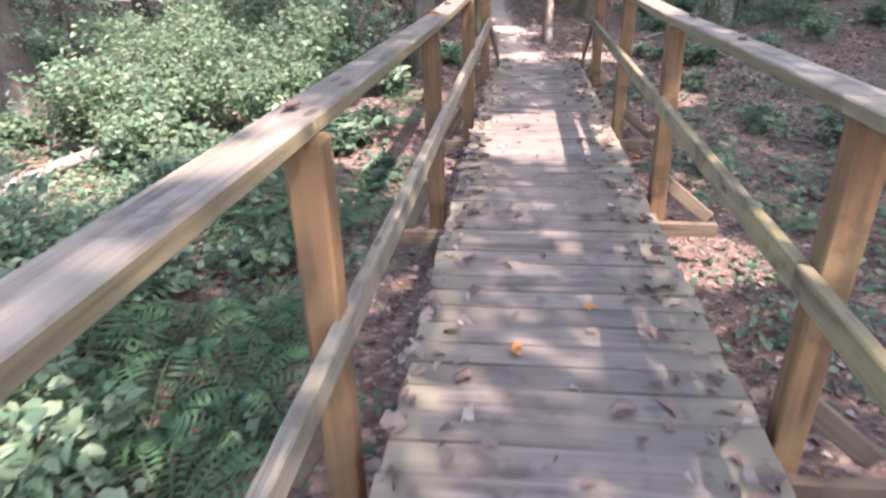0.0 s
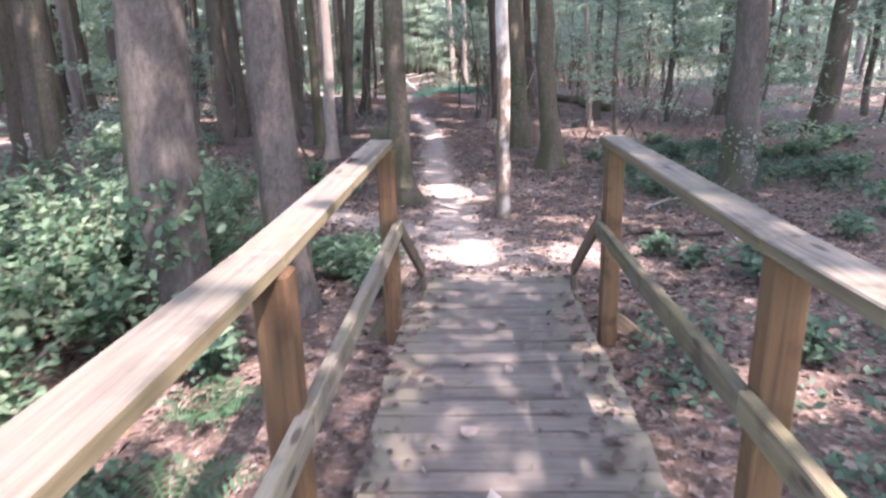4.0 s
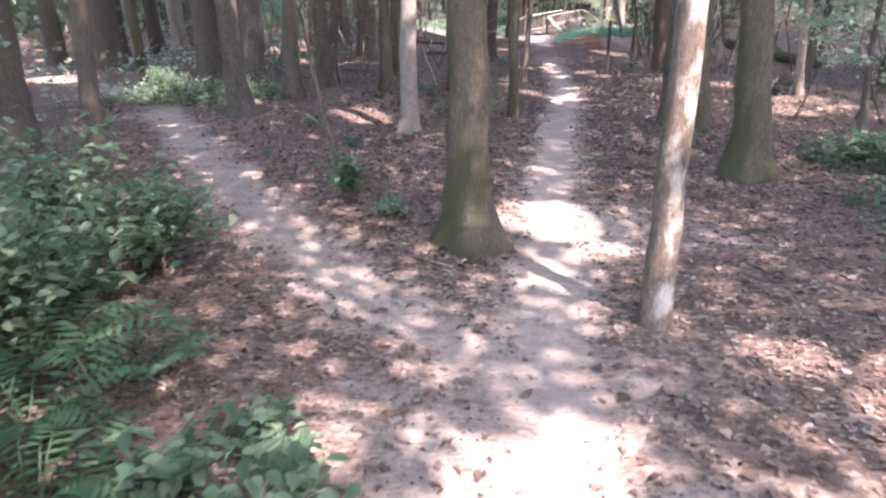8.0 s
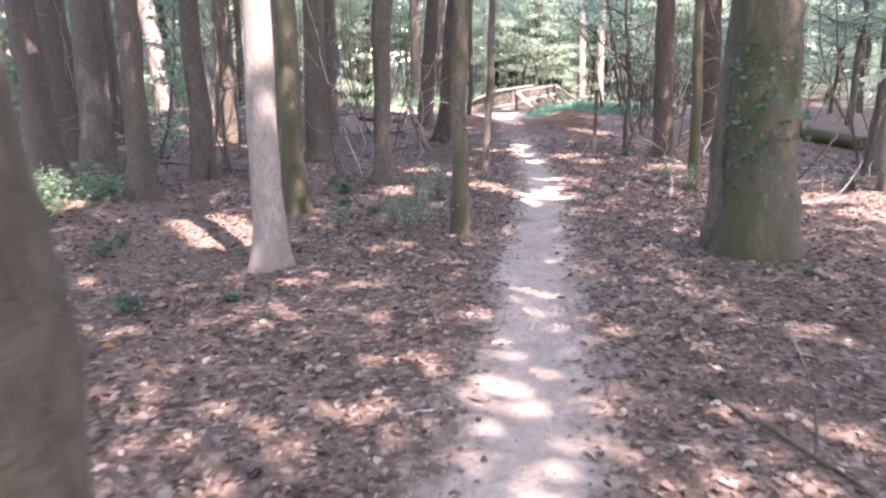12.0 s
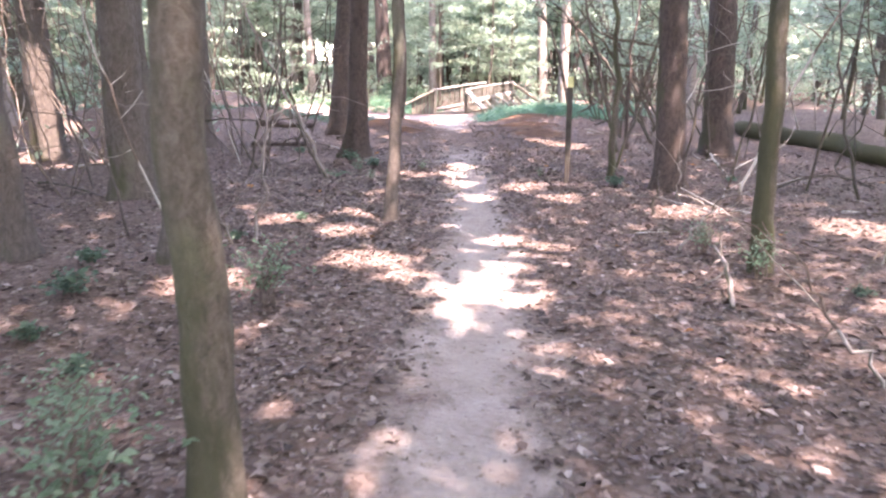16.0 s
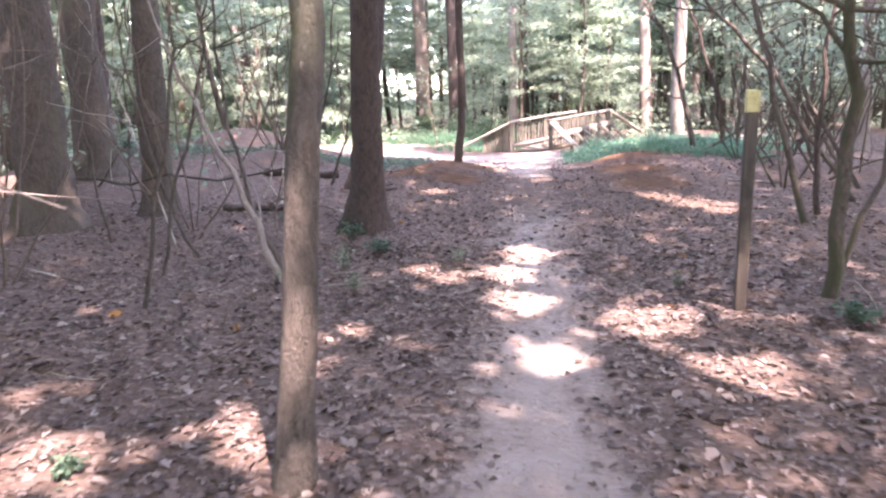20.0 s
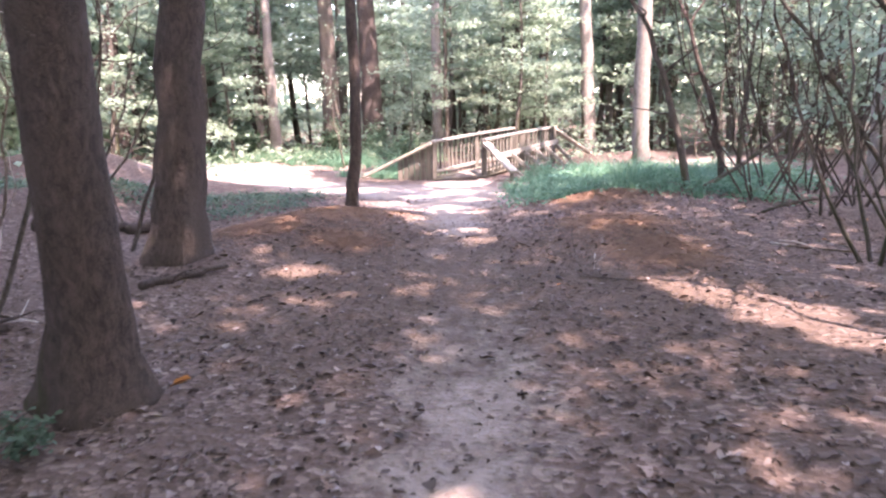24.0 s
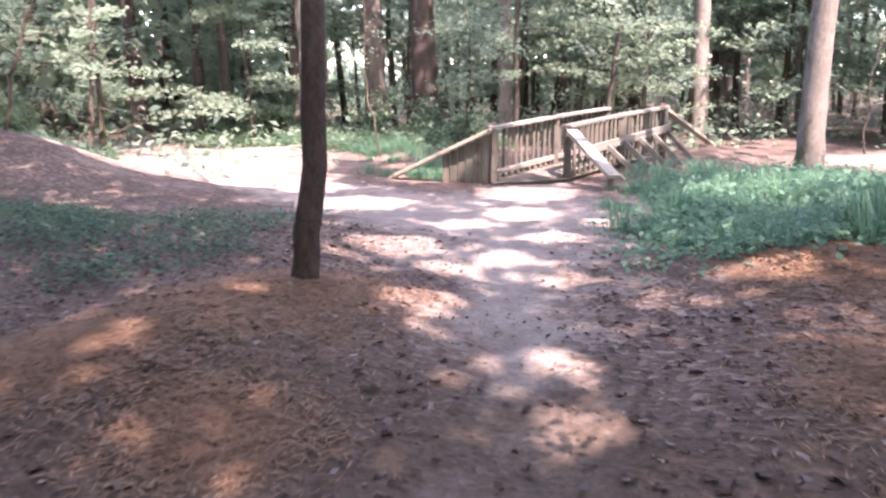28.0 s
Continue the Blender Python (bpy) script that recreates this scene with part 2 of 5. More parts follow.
L_LITTER = leafy("dry_leaves", [(0.05, 0.035, 0.031), (0.165, 0.119, 0.107), (0.085, 0.058, 0.051), (0.235, 0.178, 0.163), (0.06, 0.042, 0.038), (0.135, 0.095, 0.085), (0.30, 0.238, 0.222), (0.11, 0.076, 0.068), (0.20, 0.146, 0.132), (0.40, 0.335, 0.315)], 0.1, 0.7)
L_DARKLEAF = leafy("rotten_leaves", [(0.035, 0.024, 0.02), (0.07, 0.045, 0.037), (0.11, 0.074, 0.06)], 0.0, 0.85)
L_ORANGE = leafy("orange_dry_leaves", [(0.38, 0.15, 0.05), (0.46, 0.22, 0.08)], 0.15, 0.7)
L_STRAW = leafy("pine_straw", [(0.16, 0.086, 0.056), (0.24, 0.138, 0.093), (0.31, 0.192, 0.135)], 0.05, 0.8)
M_TWIG = bark("twig_bark", (0.20, 0.16, 0.135), (0.09, 0.07, 0.06), (0.26, 0.22, 0.195), 0.62, 2.0, 0.0, 0.003)
M_BLEACH = bark("bleached_branch", (0.42, 0.36, 0.32), (0.25, 0.21, 0.18), (0.3, 0.25, 0.22), 0.6, 2.0, 0.0, 0.003)


def ground_material():
    n = Nodes("forest_floor", 0.95)
    v = n.coords((1, 1, 1), False)
    att = n.add("Attribute", attribute_name="cover")
    rgb = n.add("SeparateColor", {0: att.outputs["Color"]})
    humus = att.outputs["Alpha"]
    dirt, straw, green = rgb.outputs[0], rgb.outputs[1], rgb.outputs[2]
    cell = n.add("TexVoronoi", {"Vector": n.add("Mapping", {"Vector": v, "Scale": (1, 1.35, 1)}).outputs[0], "Scale": 27.0, "Randomness": 1.0})
    pick = n.add("SeparateColor", {0: cell.outputs["Color"]}).outputs[0]
    fine = n.noise(v, 60.0, 6, 0.7)
    broad = n.noise(v, 0.9, 5, 0.6)
    mid = n.noise(v, 5.0, 6, 0.65)
    litter = n.ramp(pick, [(0.0, (0.08, 0.054, 0.046)), (0.35, (0.155, 0.107, 0.093)), (0.62, (0.118, 0.08, 0.068)), (0.82, (0.23, 0.165, 0.147)), (1.0, (0.31, 0.235, 0.21))])
    litter = n.mix(n.math("MULTIPLY", fine, 0.55), litter, (0.075, 0.05, 0.042))
    litter = n.mix(n.ramp(broad, [(0.42, (0, 0, 0)), (0.62, (0.45, 0.45, 0.45))]), litter, (0.085, 0.058, 0.048))
    soil = n.ramp(mid, [(0.3, (0.222, 0.176, 0.157)), (0.7, (0.34, 0.288, 0.264))])
    soil = n.mix(n.math("MULTIPLY", fine, 0.4), soil, (0.2, 0.15, 0.135))
    soil = n.mix(n.ramp(n.noise(v, 26.0, 4), [(0.63, (0, 0, 0)), (0.67, (0.8, 0.8, 0.8))]), soil, (0.12, 0.08, 0.068))
    edge = n.math("ADD", dirt, n.math("MULTIPLY", n.math("SUBTRACT", n.noise(v, 7.0, 6, 0.7), 0.5), 1.3))
    edge = n.math("ADD", edge, n.math("MULTIPLY", n.math("SUBTRACT", n.noise(v, 1.7, 3, 0.5), 0.5), 0.9))
    c = n.mix(n.ramp(edge, [(0.28, (0, 0, 0)), (0.72, (1, 1, 1))]), litter, soil)
    loam = n.ramp(n.noise(v, 16.0, 7, 0.7), [(0.32, (0.055, 0.036, 0.028)), (0.55, (0.098, 0.065, 0.051)), (0.74, (0.165, 0.113, 0.09))])
    edge = n.math("ADD", humus, n.math("MULTIPLY", n.math("SUBTRACT", n.noise(v, 2.6, 6, 0.7), 0.5), 1.1))
    c = n.mix(n.ramp(edge, [(0.35, (0, 0, 0)), (0.7, (0.92, 0.92, 0.92))]), c, loam)
    red = n.ramp(n.noise(v, 34.0, 6, 0.75), [(0.3, (0.13, 0.072, 0.05)), (0.55, (0.22, 0.132, 0.09)), (0.75, (0.31, 0.20, 0.142))])
    edge = n.math("ADD", straw, n.math("MULTIPLY", n.math("SUBTRACT", n.noise(v, 4.0, 6, 0.7), 0.5), 1.3))
    c = n.mix(n.ramp(edge, [(0.4, (0, 0, 0)), (0.68, (1, 1, 1))]), c, red)
    edge = n.math("ADD", green, n.math("MULTIPLY", n.math("SUBTRACT", n.noise(v, 3.0, 6, 0.7), 0.5), 1.2))
    c = n.mix(n.ramp(edge, [(0.4, (0, 0, 0)), (0.75, (0.8, 0.8, 0.8))]), c, n.ramp(fine, [(0.3, (0.03, 0.07, 0.03)), (0.7, (0.075, 0.15, 0.06))]))
    n.link(c, "Base Color")
    h = n.math("ADD", n.math("MULTIPLY", cell.outputs["Distance"], 0.7), n.math("MULTIPLY", fine, 0.5))
    n.bump(n.math("ADD", h, n.math("MULTIPLY", mid, 0.8)), 0.8, 0.03)
    return n.mat


M_GROUND = ground_material()


# ---- mesh helpers ----
def part(name, data, material, parent=None, label=""):
    """Links a bmesh or mesh as one object, under a thing or a part."""
    if isinstance(data, bmesh.types.BMesh):
        me = bpy.data.meshes.new(name)
        data.to_mesh(me)
        data.free()
        data = me
    if material and not data.materials:
        data.materials.append(material)
    ob = new(name, data)
    if parent is not None:
        ob.parent = parent
    if label:
        tagged(ob, label)
    return ob


def quick(name, verts, quads, material, smooth=False):
    """A mesh from arrays of vertices and four-sided faces."""
    me = bpy.data.meshes.new(name)
    verts, quads = np.asarray(verts, np.float32), np.asarray(quads, np.int32)
    me.vertices.add(len(verts))
    me.vertices.foreach_set("co", verts.ravel())
    me.loops.add(quads.size)
    me.loops.foreach_set("vertex_index", quads.ravel())
    me.polygons.add(len(quads))
    me.polygons.foreach_set("loop_start", np.arange(0, quads.size, 4, dtype=np.int32))
    if smooth:
        me.polygons.foreach_set("use_smooth", np.ones(len(quads), bool))
    me.update(calc_edges=True)
    me.materials.append(material)
    return me


def unit(a):
    return a / np.maximum(np.linalg.norm(a, axis=1, keepdims=True), 1e-9)


def leaf_mesh(name, centres, size, material, rng, tilt=0.6, wide=0.55, fold=0.15, fine=False, droop=0.0, up=(0, 0, 1), ragged=0.0):
    """Leaves round the given centres: diamonds, or two-sided blades when fine."""
    c = np.asarray(centres, float)
    k = len(c)
    size = np.broadcast_to(size, (k,)) * (np.clip(rng.lognormal(-0.05, 0.38, k), 0.4, 2.2) if ragged else rng.uniform(0.65, 1.3, k))
    wide = wide * rng.uniform(0.55, 1.35, k) if ragged else wide
    nrm = unit(np.array(up, float) * (1 - tilt) + unit(rng.normal(size=(k, 3))) * tilt)
    a = unit(np.cross(nrm, unit(rng.normal(size=(k, 3)))))
    a[:, 2] -= droop
    a = unit(a)
    b = unit(np.cross(nrm, a))
    half, w, lift = (a.T * size * 0.5).T, (b.T * size * wide * 0.5).T, (nrm.T * size * fold).T
    i = np.arange(k)
    if not fine:
        v = np.stack([c - half, c + w + lift, c + half, c - w + lift], 1).reshape(-1, 3)
        q = np.stack([4 * i, 4 * i + 1, 4 * i + 2, 4 * i + 3], 1)
    else:
        v = np.stack([c - half, c - half * 0.35 + w + lift, c + half * 0.35 + w * 0.8 + lift, c + half - lift * 0.6,
                      c + half * 0.35 - w * 0.8 + lift, c - half * 0.35 - w + lift], 1)
        if ragged:
            v = v + (rng.normal(size=v.shape) * np.array([1, 1, 0.35])) * (size * ragged)[:, None, None]
        v = v.reshape(-1, 3)
        q = np.concatenate([np.stack([6 * i, 6 * i + 1, 6 * i + 2, 6 * i + 3], 1), np.stack([6 * i + 3, 6 * i + 4, 6 * i + 5, 6 * i], 1)])
    return quick(name, v, q, material)


def tube_arrays(points, radii, sides=8, rough=0.0, rng=None, flare=0.0, ribs=5):
    """Vertices and faces of a tapering tube along a line of points."""
    p = np.asarray(points, float)
    r = np.asarray(radii, float)
    d = unit(np.gradient(p, axis=0))
    ref = np.array([1.0, 0, 0]) if abs(d[0, 0]) < 0.8 else np.array([0, 1.0, 0])
    u = unit(np.cross(d, np.broadcast_to(ref, d.shape)))
    w = np.cross(d, u)
    ang = np.linspace(0, 2 * np.pi, sides, endpoint=False)
    ring = u[:, None] * np.cos(ang)[None, :, None] + w[:, None] * np.sin(ang)[None, :, None]
    rad = np.repeat(r[:, None], sides, 1)
    if rough and rng is not None:
        g = rng.normal(size=rad.shape)
        g = (g + np.roll(g, 1, 1) + np.roll(g, -1, 1)) / 3
        g[1:-1] = (g[:-2] + 2 * g[1:-1] + g[2:]) / 4
        rad = rad * (1 + rough * g)
    if flare and rng is not None:
        h = np.clip(p[:, 2], 0, None)
        ph = rng.uniform(0, 6.28)
        lobes = 0.78 + 0.28 * np.cos(ribs * ang + ph) + 0.25 * np.cos(2 * ang + 2 * ph)
        rad = rad * (1 + flare * np.exp(-h / 0.22)[:, None] * np.clip(lobes, 0.15, None)[None] + 0.22 * flare * np.exp(-h / 0.7)[:, None])
    v = (p[:, None] + ring * rad[:, :, None]).reshape(-1, 3)
    i, j = np.meshgrid(np.arange(len(p) - 1), np.arange(sides), indexing="ij")
    i, j = i.ravel(), j.ravel()
    jn = (j + 1) % sides
    return v, np.stack([i * sides + j, i * sides + jn, (i + 1) * sides + jn, (i + 1) * sides + j], 1)


def join_arrays(pieces):
    vs, qs, k = [], [], 0
    for v, q in pieces:
        vs.append(v)
        qs.append(q + k)
        k += len(v)
    return np.concatenate(vs), np.concatenate(qs)


def curve_points(base, tip, bend, n=10, wave=0.0, rng=None):
    """A line from base to tip that sags or bows by bend (a vector) half way, with small kinks."""
    s = np.linspace(0, 1, n)[:, None]
    p = np.asarray(base) * (1 - s) + np.asarray(tip) * s + np.asarray(bend) * 4 * s * (1 - s)
    if wave and rng is not None:
        k = rng.normal(size=p.shape) * wave
        k[0] = 0
        p = p + k
    return p


def box_mesh(name, sx, sy, sz, material, bevel=0.006):
    """A timber with eased edges; its length runs along y from 0, x and z are centred."""
    bm = bmesh.new()
    bmesh.ops.create_cube(bm, size=1.0)
    for v in bm.verts:
        v.co = Vector((v.co.x * sx, (v.co.y + 0.5) * sy, v.co.z * sz))
    bmesh.ops.bevel(bm, geom=list(bm.edges), offset=bevel, segments=1, affect="EDGES")
    me = bpy.data.meshes.new(name)
    bm.to_mesh(me)
    bm.free()
    me.materials.append(material)
    return me


def timber(name, a, b, wide, thick, material, parent=None, roll=0.0, label=""):
    """A straight timber from a to b; wide across, thick upwards."""
    a, b = Vector(a), Vector(b)
    d = b - a
    ob = part(name, box_mesh(name, wide, d.length, thick, material), None, parent, label)
    ob.matrix_basis = Matrix.Translation(a) @ d.to_track_quat("Y", "Z").to_matrix().to_4x4() @ pose(0, 0, 0, 0, roll, 0)
    return ob


def post_mesh(name, wide, deep, height, material, bevel=0.008):
    bm = bmesh.new()
    bmesh.ops.create_cube(bm, size=1.0)
    for v in bm.verts:
        v.co = Vector((v.co.x * wide, v.co.y * deep, (v.co.z + 0.5) * height))
    bmesh.ops.bevel(bm, geom=list(bm.edges), offset=bevel, segments=1, affect="EDGES")
    me = bpy.data.meshes.new(name)
    bm.to_mesh(me)
    bm.free()
    me.materials.append(material)
    return me


# ---- the lie of the land ----
PROFILE_Y = [-60, -8, 0, 4, 7, 8.8, 9.6, 10.5, 11.5, 13, 14.3, 18, 20, 25.5, 27, 30, 31.5, 33, 36.5, 39, 45, 60, 120]
PROFILE_Z = [-0.2, -0.4, -0.62, -0.75, -0.66, -0.53, -0.44, -0.49, -0.54, -0.60, -0.59, -0.62, -0.66, -0.67, -0.66, -0.56, -0.52, -0.52, -0.57, -0.62, -0.62, -0.6, 0.6]
TRAIL = [(9.6, 0.18), (12.0, -0.02), (14.5, -0.35), (18.0, -0.62), (22.0, -0.85), (26.0, -1.38), (30.0, -2.1), (33.0, -2.75), (36.0, -3.3), (38.6, -3.55)]
BRANCH = [(-0.2, 11.9), (-1.5, 12.9), (-3.3, 14.6), (-5.6, 17.0), (-9.0, 20.6), (-14.0, 23.2), (-22.0, 26.0)]
SIDE = [(-3.2, 35.2), (-5.5, 36.6), (-9.3, 39.0), (-14.0, 43.0)]


def seg_dist(x, y, pts):
    d = np.full(np.shape(x), 1e9)
    for (ax, ay), (bx, by) in zip(pts[:-1], pts[1:]):
        ux, uy = bx - ax, by - ay
        s = np.clip(((x - ax) * ux + (y - ay) * uy) / (ux * ux + uy * uy), 0, 1)
        d = np.minimum(d, np.hypot(x - ax - s * ux, y - ay - s * uy))
    return d


MAIN = [(x, y) for y, x in TRAIL]
BUMPS = [(-3.9, 32.4, 0.75, 0.16), (-4.3, 31.4, 0.7, 0.10), (-1.05, 33.6, 0.6, 0.20), (-1.0, 32.2, 0.65, 0.14), (-0.4, 34.6, 0.9, 0.22), (-7.2, 33.0, 0.9, 0.35),
         (-9.5, 31.5, 2.2, 0.45), (0.6, 36.5, 1.4, 0.1), (-9.7, 35.9, 1.5, 0.6), (-11.6, 36.6, 1.6, 0.5)]


def height(x, y):
    x, y = np.asarray(x, float), np.asarray(y, float)
    z = (np.interp(y, PROFILE_Y, PROFILE_Z) + np.interp(y - 0.5, PROFILE_Y, PROFILE_Z) + np.interp(y + 0.5, PROFILE_Y, PROFILE_Z)) / 3
    near = np.minimum(np.minimum(seg_dist(x, y, MAIN), seg_dist(x, y, BRANCH)), seg_dist(x, y, SIDE))
    off = np.clip((near - 0.3) / 3.0, 0, 1)
    z = z + off * (0.05 * np.sin(0.9 * x + 1.3) * np.cos(0.7 * y) + 0.04 * np.sin(2.1 * x - 1.1 * y) + 0.03)
    z = z - 0.025 * np.exp(-(near / 0.4) ** 2) * (y > 9.8)
    for bx, by, r, h in BUMPS:
        z = z + h * np.exp(-((x - bx) ** 2 + (y - by) ** 2) / (r * r))
    far = np.clip((np.hypot(x, y - 20) - 45) / 120, 0, 1)
    return z + far * 2.0


def cover(x, y):
    """How much bare soil, pine straw and green there is at a place, 0 to 1 each."""
    d = np.exp(-(seg_dist(x, y, MAIN) / (0.40 + 0.02 * np.clip(y - 28, 0, 8))) ** 2) * np.interp(y, [9, 22, 25, 28, 32, 34], [0.9, 0.9, 0.85, 0.68, 0.6, 0.9])
    d = np.maximum(d, 0.8 * np.exp(-(seg_dist(x, y, BRANCH) / 0.46) ** 2))
    d = np.maximum(d, 0.9 * np.exp(-(seg_dist(x, y, SIDE) / 1.0) ** 2))
    for px, py, r, a in [(0.15, 10.05, 0.62, 1.0), (-3.0, 34.4, 1.3, 0.75), (0.0, 11.0, 1.1, 0.8), (-0.3, 12.2, 1.3, 0.62), (-0.1, 14.4, 0.95, 0.8), (0.75, 14.5, 0.8, 0.5), (-3.3, 36.0, 1.7, 0.9), (-9.5, 39.2, 3.0, 0.9), (-10.8, 41.4, 2.6, 0.9), (1.2, 10.9, 0.55, 0.75), (-0.9, 21.8, 0.6, 0.7), (1.8, 41.8, 1.8, 0.8)]:
        d = np.maximum(d, a * np.exp(-((x - px) ** 2 + (y - py) ** 2) / (r * r)))
    s = np.zeros(np.shape(x))
    for px, py, r in [(-3.9, 32.5, 0.8), (-4.3, 31.5, 0.6), (-3.4, 31.3, 0.4), (-1.1, 33.7, 0.7), (-1.0, 32.2, 0.7), (-0.7, 31.2, 0.6)]:
        s = np.maximum(s, 0.85 * np.exp(-((x - px) ** 2 + (y - py) ** 2) / (r * r)))
    g = np.zeros(np.shape(x))
    for px, py, r in [(-0.9, 36.6, 1.5), (-4.9, 39.2, 1.2), (0.6, 37.5, 1.6), (-7.0, 33.8, 1.2)]:
        g = np.maximum(g, 0.8 * np.exp(-((x - px) ** 2 + (y - py) ** 2) / (r * r)))
    h = np.interp(y, [27.0, 30.0, 31.5, 33.0], [0.0, 0.75, 0.75, 0.0]) * np.exp(-(seg_dist(x, y, MAIN) / 2.6) ** 4)
    return d, s, g, h


def build_ground():
    fx = np.concatenate([np.linspace(-400, -60, 12), np.linspace(-52, -14, 26), np.arange(-13, -4, 0.25), np.arange(-4, 4, 0.11), np.arange(4, 13.1, 0.25), np.linspace(14, 52, 26), np.linspace(60, 400, 12)])
    fy = np.concatenate([np.linspace(-400, -20, 12), np.arange(-16, 0, 1.0), np.arange(0, 40, 0.12), np.arange(40, 50, 0.4), np.linspace(51, 100, 40), np.linspace(110, 500, 14)])
    X, Y = np.meshgrid(fx, fy, indexing="xy")
    rng = np.random.default_rng(3)
    Z = height(X, Y)
    near = (np.abs(X) < 14) & (Y > -2) & (Y < 42)
    Z = Z + near * rng.normal(size=Z.shape) * 0.006
    v = np.stack([X, Y, Z], -1).reshape(-1, 3)
    ny, nx = X.shape
    i, j = np.meshgrid(np.arange(ny - 1), np.arange(nx - 1), indexing="ij")
    i, j = i.ravel(), j.ravel()
    me = quick("ground", v, np.stack([i * nx + j, i * nx + j + 1, (i + 1) * nx + j + 1, (i + 1) * nx + j], 1), M_GROUND, True)
    d, s, g, hum = cover(v[:, 0], v[:, 1])
    col = me.color_attributes.new("cover", "FLOAT_COLOR", "POINT")
    col.data.foreach_set("color", np.stack([d, s, g, hum], 1).astype(np.float32).ravel())
    return tagged(part("ground", me, None), "woodland floor of brown leaf litter with a bare trodden trail", "ground", kind="structure")


build_ground()


def gz(x, y):
    return float(height(x, y))


# ---- openings kept in the unseen canopy so the sun reaches chosen places on the ground, deck or trunks (x, y, z, radius) ----
GAPS = []


def gap(*spots):
    GAPS.extend(spots)


gap((0.10, 5.35, -0.2, 0.42), (0.05, 5.95, -0.24, 0.50), (0.25, 6.35, -0.25, 0.36), (0.65, 5.8, -0.2, 0.36), (1.25, 4.5, -0.6, 0.45), (1.65, 4.3, -0.4, 0.35), (-1.4, 8.2, -0.5, 0.5))
gap((-3.2, 7.4, -0.2, 0.9), (-4.3, 5.6, -0.1, 1.4), (-4.6, 8.8, 0.0, 1.1), (-3.6, 11.0, 0.0, 0.7), (-5.5, 10.5, 0.2, 0.8), (-0.62, 6.9, 0.78, 0.25))
gap((1.9, 8.3, -0.5, 0.3), (-0.05, 11.15, -0.54, 0.34), (0.1, 10.95, -0.54, 0.28), (0.15, 11.45, -0.55, 0.24), (0.85, 11.05, -0.53, 0.2), (1.25, 11.2, -0.53, 0.22))
gap((1.65, 11.0, -0.53, 0.2), (2.15, 11.25, -0.53, 0.16), (1.0, 10.65, -0.52, 0.13), (-0.75, 23.2, -0.66, 0.18), (-0.4, 23.0, -0.66, 0.13), (-2.25, 23.2, -0.66, 0.2))
gap((-0.97, 11.2, -0.53, 0.15), (-0.62, 10.2, -0.42, 0.2), (-0.85, 10.45, -0.4, 0.15), (1.1, 10.8, -0.5, 0.3), (1.45, 10.5, -0.5, 0.25), (0.08, 10.05, -0.5, 0.17), (0.45, 10.3, -0.5, 0.2), (1.7, 12.45, -0.58, 0.22), (1.15, 12.5, -0.58, 0.2), (1.45, 12.05, -0.58, 0.13), (2.1, 12.0, -0.58, 0.16), (-0.45, 14.7, -0.59, 0.42))
gap((-0.15, 14.3, -0.59, 0.27), (0.1, 13.9, -0.59, 0.2), (-0.35, 14.5, -0.59, 0.3), (-0.2, 13.35, -0.59, 0.16), (0.55, 12.7, 0.1, 0.09), (0.55, 12.7, 0.65, 0.1), (0.55, 12.7, 1.2, 0.08), (0.6, 12.7, 2.0, 0.07))
gap((-0.82, 21.8, -0.66, 0.16), (-0.58, 21.72, -0.66, 0.13), (-1.06, 21.86, -0.66, 0.13), (-0.82, 22.15, -0.66, 0.15), (-0.95, 21.45, -0.66, 0.1), (-0.7, 22.45, -0.66, 0.12), (-1.75, 22.4, -0.66, 0.24), (-1.4, 22.05, -0.66, 0.14), (-2.65, 21.6, -0.66, 0.26), (0.93, 24.5, -0.66, 0.34), (2.3, 24.0, -0.66, 0.4), (0.84, 19.75, -0.65, 0.15))
gap((-1.68, 23.45, 0.4, 0.12), (-1.68, 23.45, 0.9, 0.12), (-2.55, 18.1, 1.2, 0.18), (-2.55, 18.1, 1.9, 0.3), (-2.55, 18.0, 2.8, 0.35), (-13.2, 22.8, -0.6, 0.9), (-8.4, 20.5, -0.2, 0.8), (-6.4, 19.7, -0.1, 0.5), (3.0, 21.6, -0.6, 0.5))
gap((-1.18, 25.08, -0.67, 0.17), (-1.73, 27.4, -0.65, 0.24), (-1.8, 26.75, -0.66, 0.24), (-0.12, 29.8, -0.57, 0.32), (-0.75, 25.8, -0.67, 0.26), (-0.3, 25.1, -0.67, 0.22), (-2.95, 23.6, -0.67, 0.24), (-2.46, 25.24, -0.67, 0.15))
gap((-2.14, 26.5, -0.66, 0.15), (-2.5, 26.75, -0.66, 0.13), (0.05, 29.4, -0.58, 0.22), (-0.35, 30.1, -0.56, 0.25), (-1.55, 26.05, -0.67, 0.22), (-3.47, 30.36, -0.55, 0.17), (-1.38, 33.6, -0.45, 0.2), (-0.6, 30.3, -0.55, 0.26))
gap((-9.35, 39.1, -0.6, 2.4), (-7.2, 38.0, -0.6, 1.0), (-5.2, 36.2, -0.57, 0.5), (-3.96, 34.2, -0.54, 0.42), (-3.2, 32.85, -0.52, 0.2), (-2.3, 32.4, -0.52, 0.22), (-2.25, 31.75, -0.52, 0.14), (-1.3, 31.85, -0.5, 0.16))
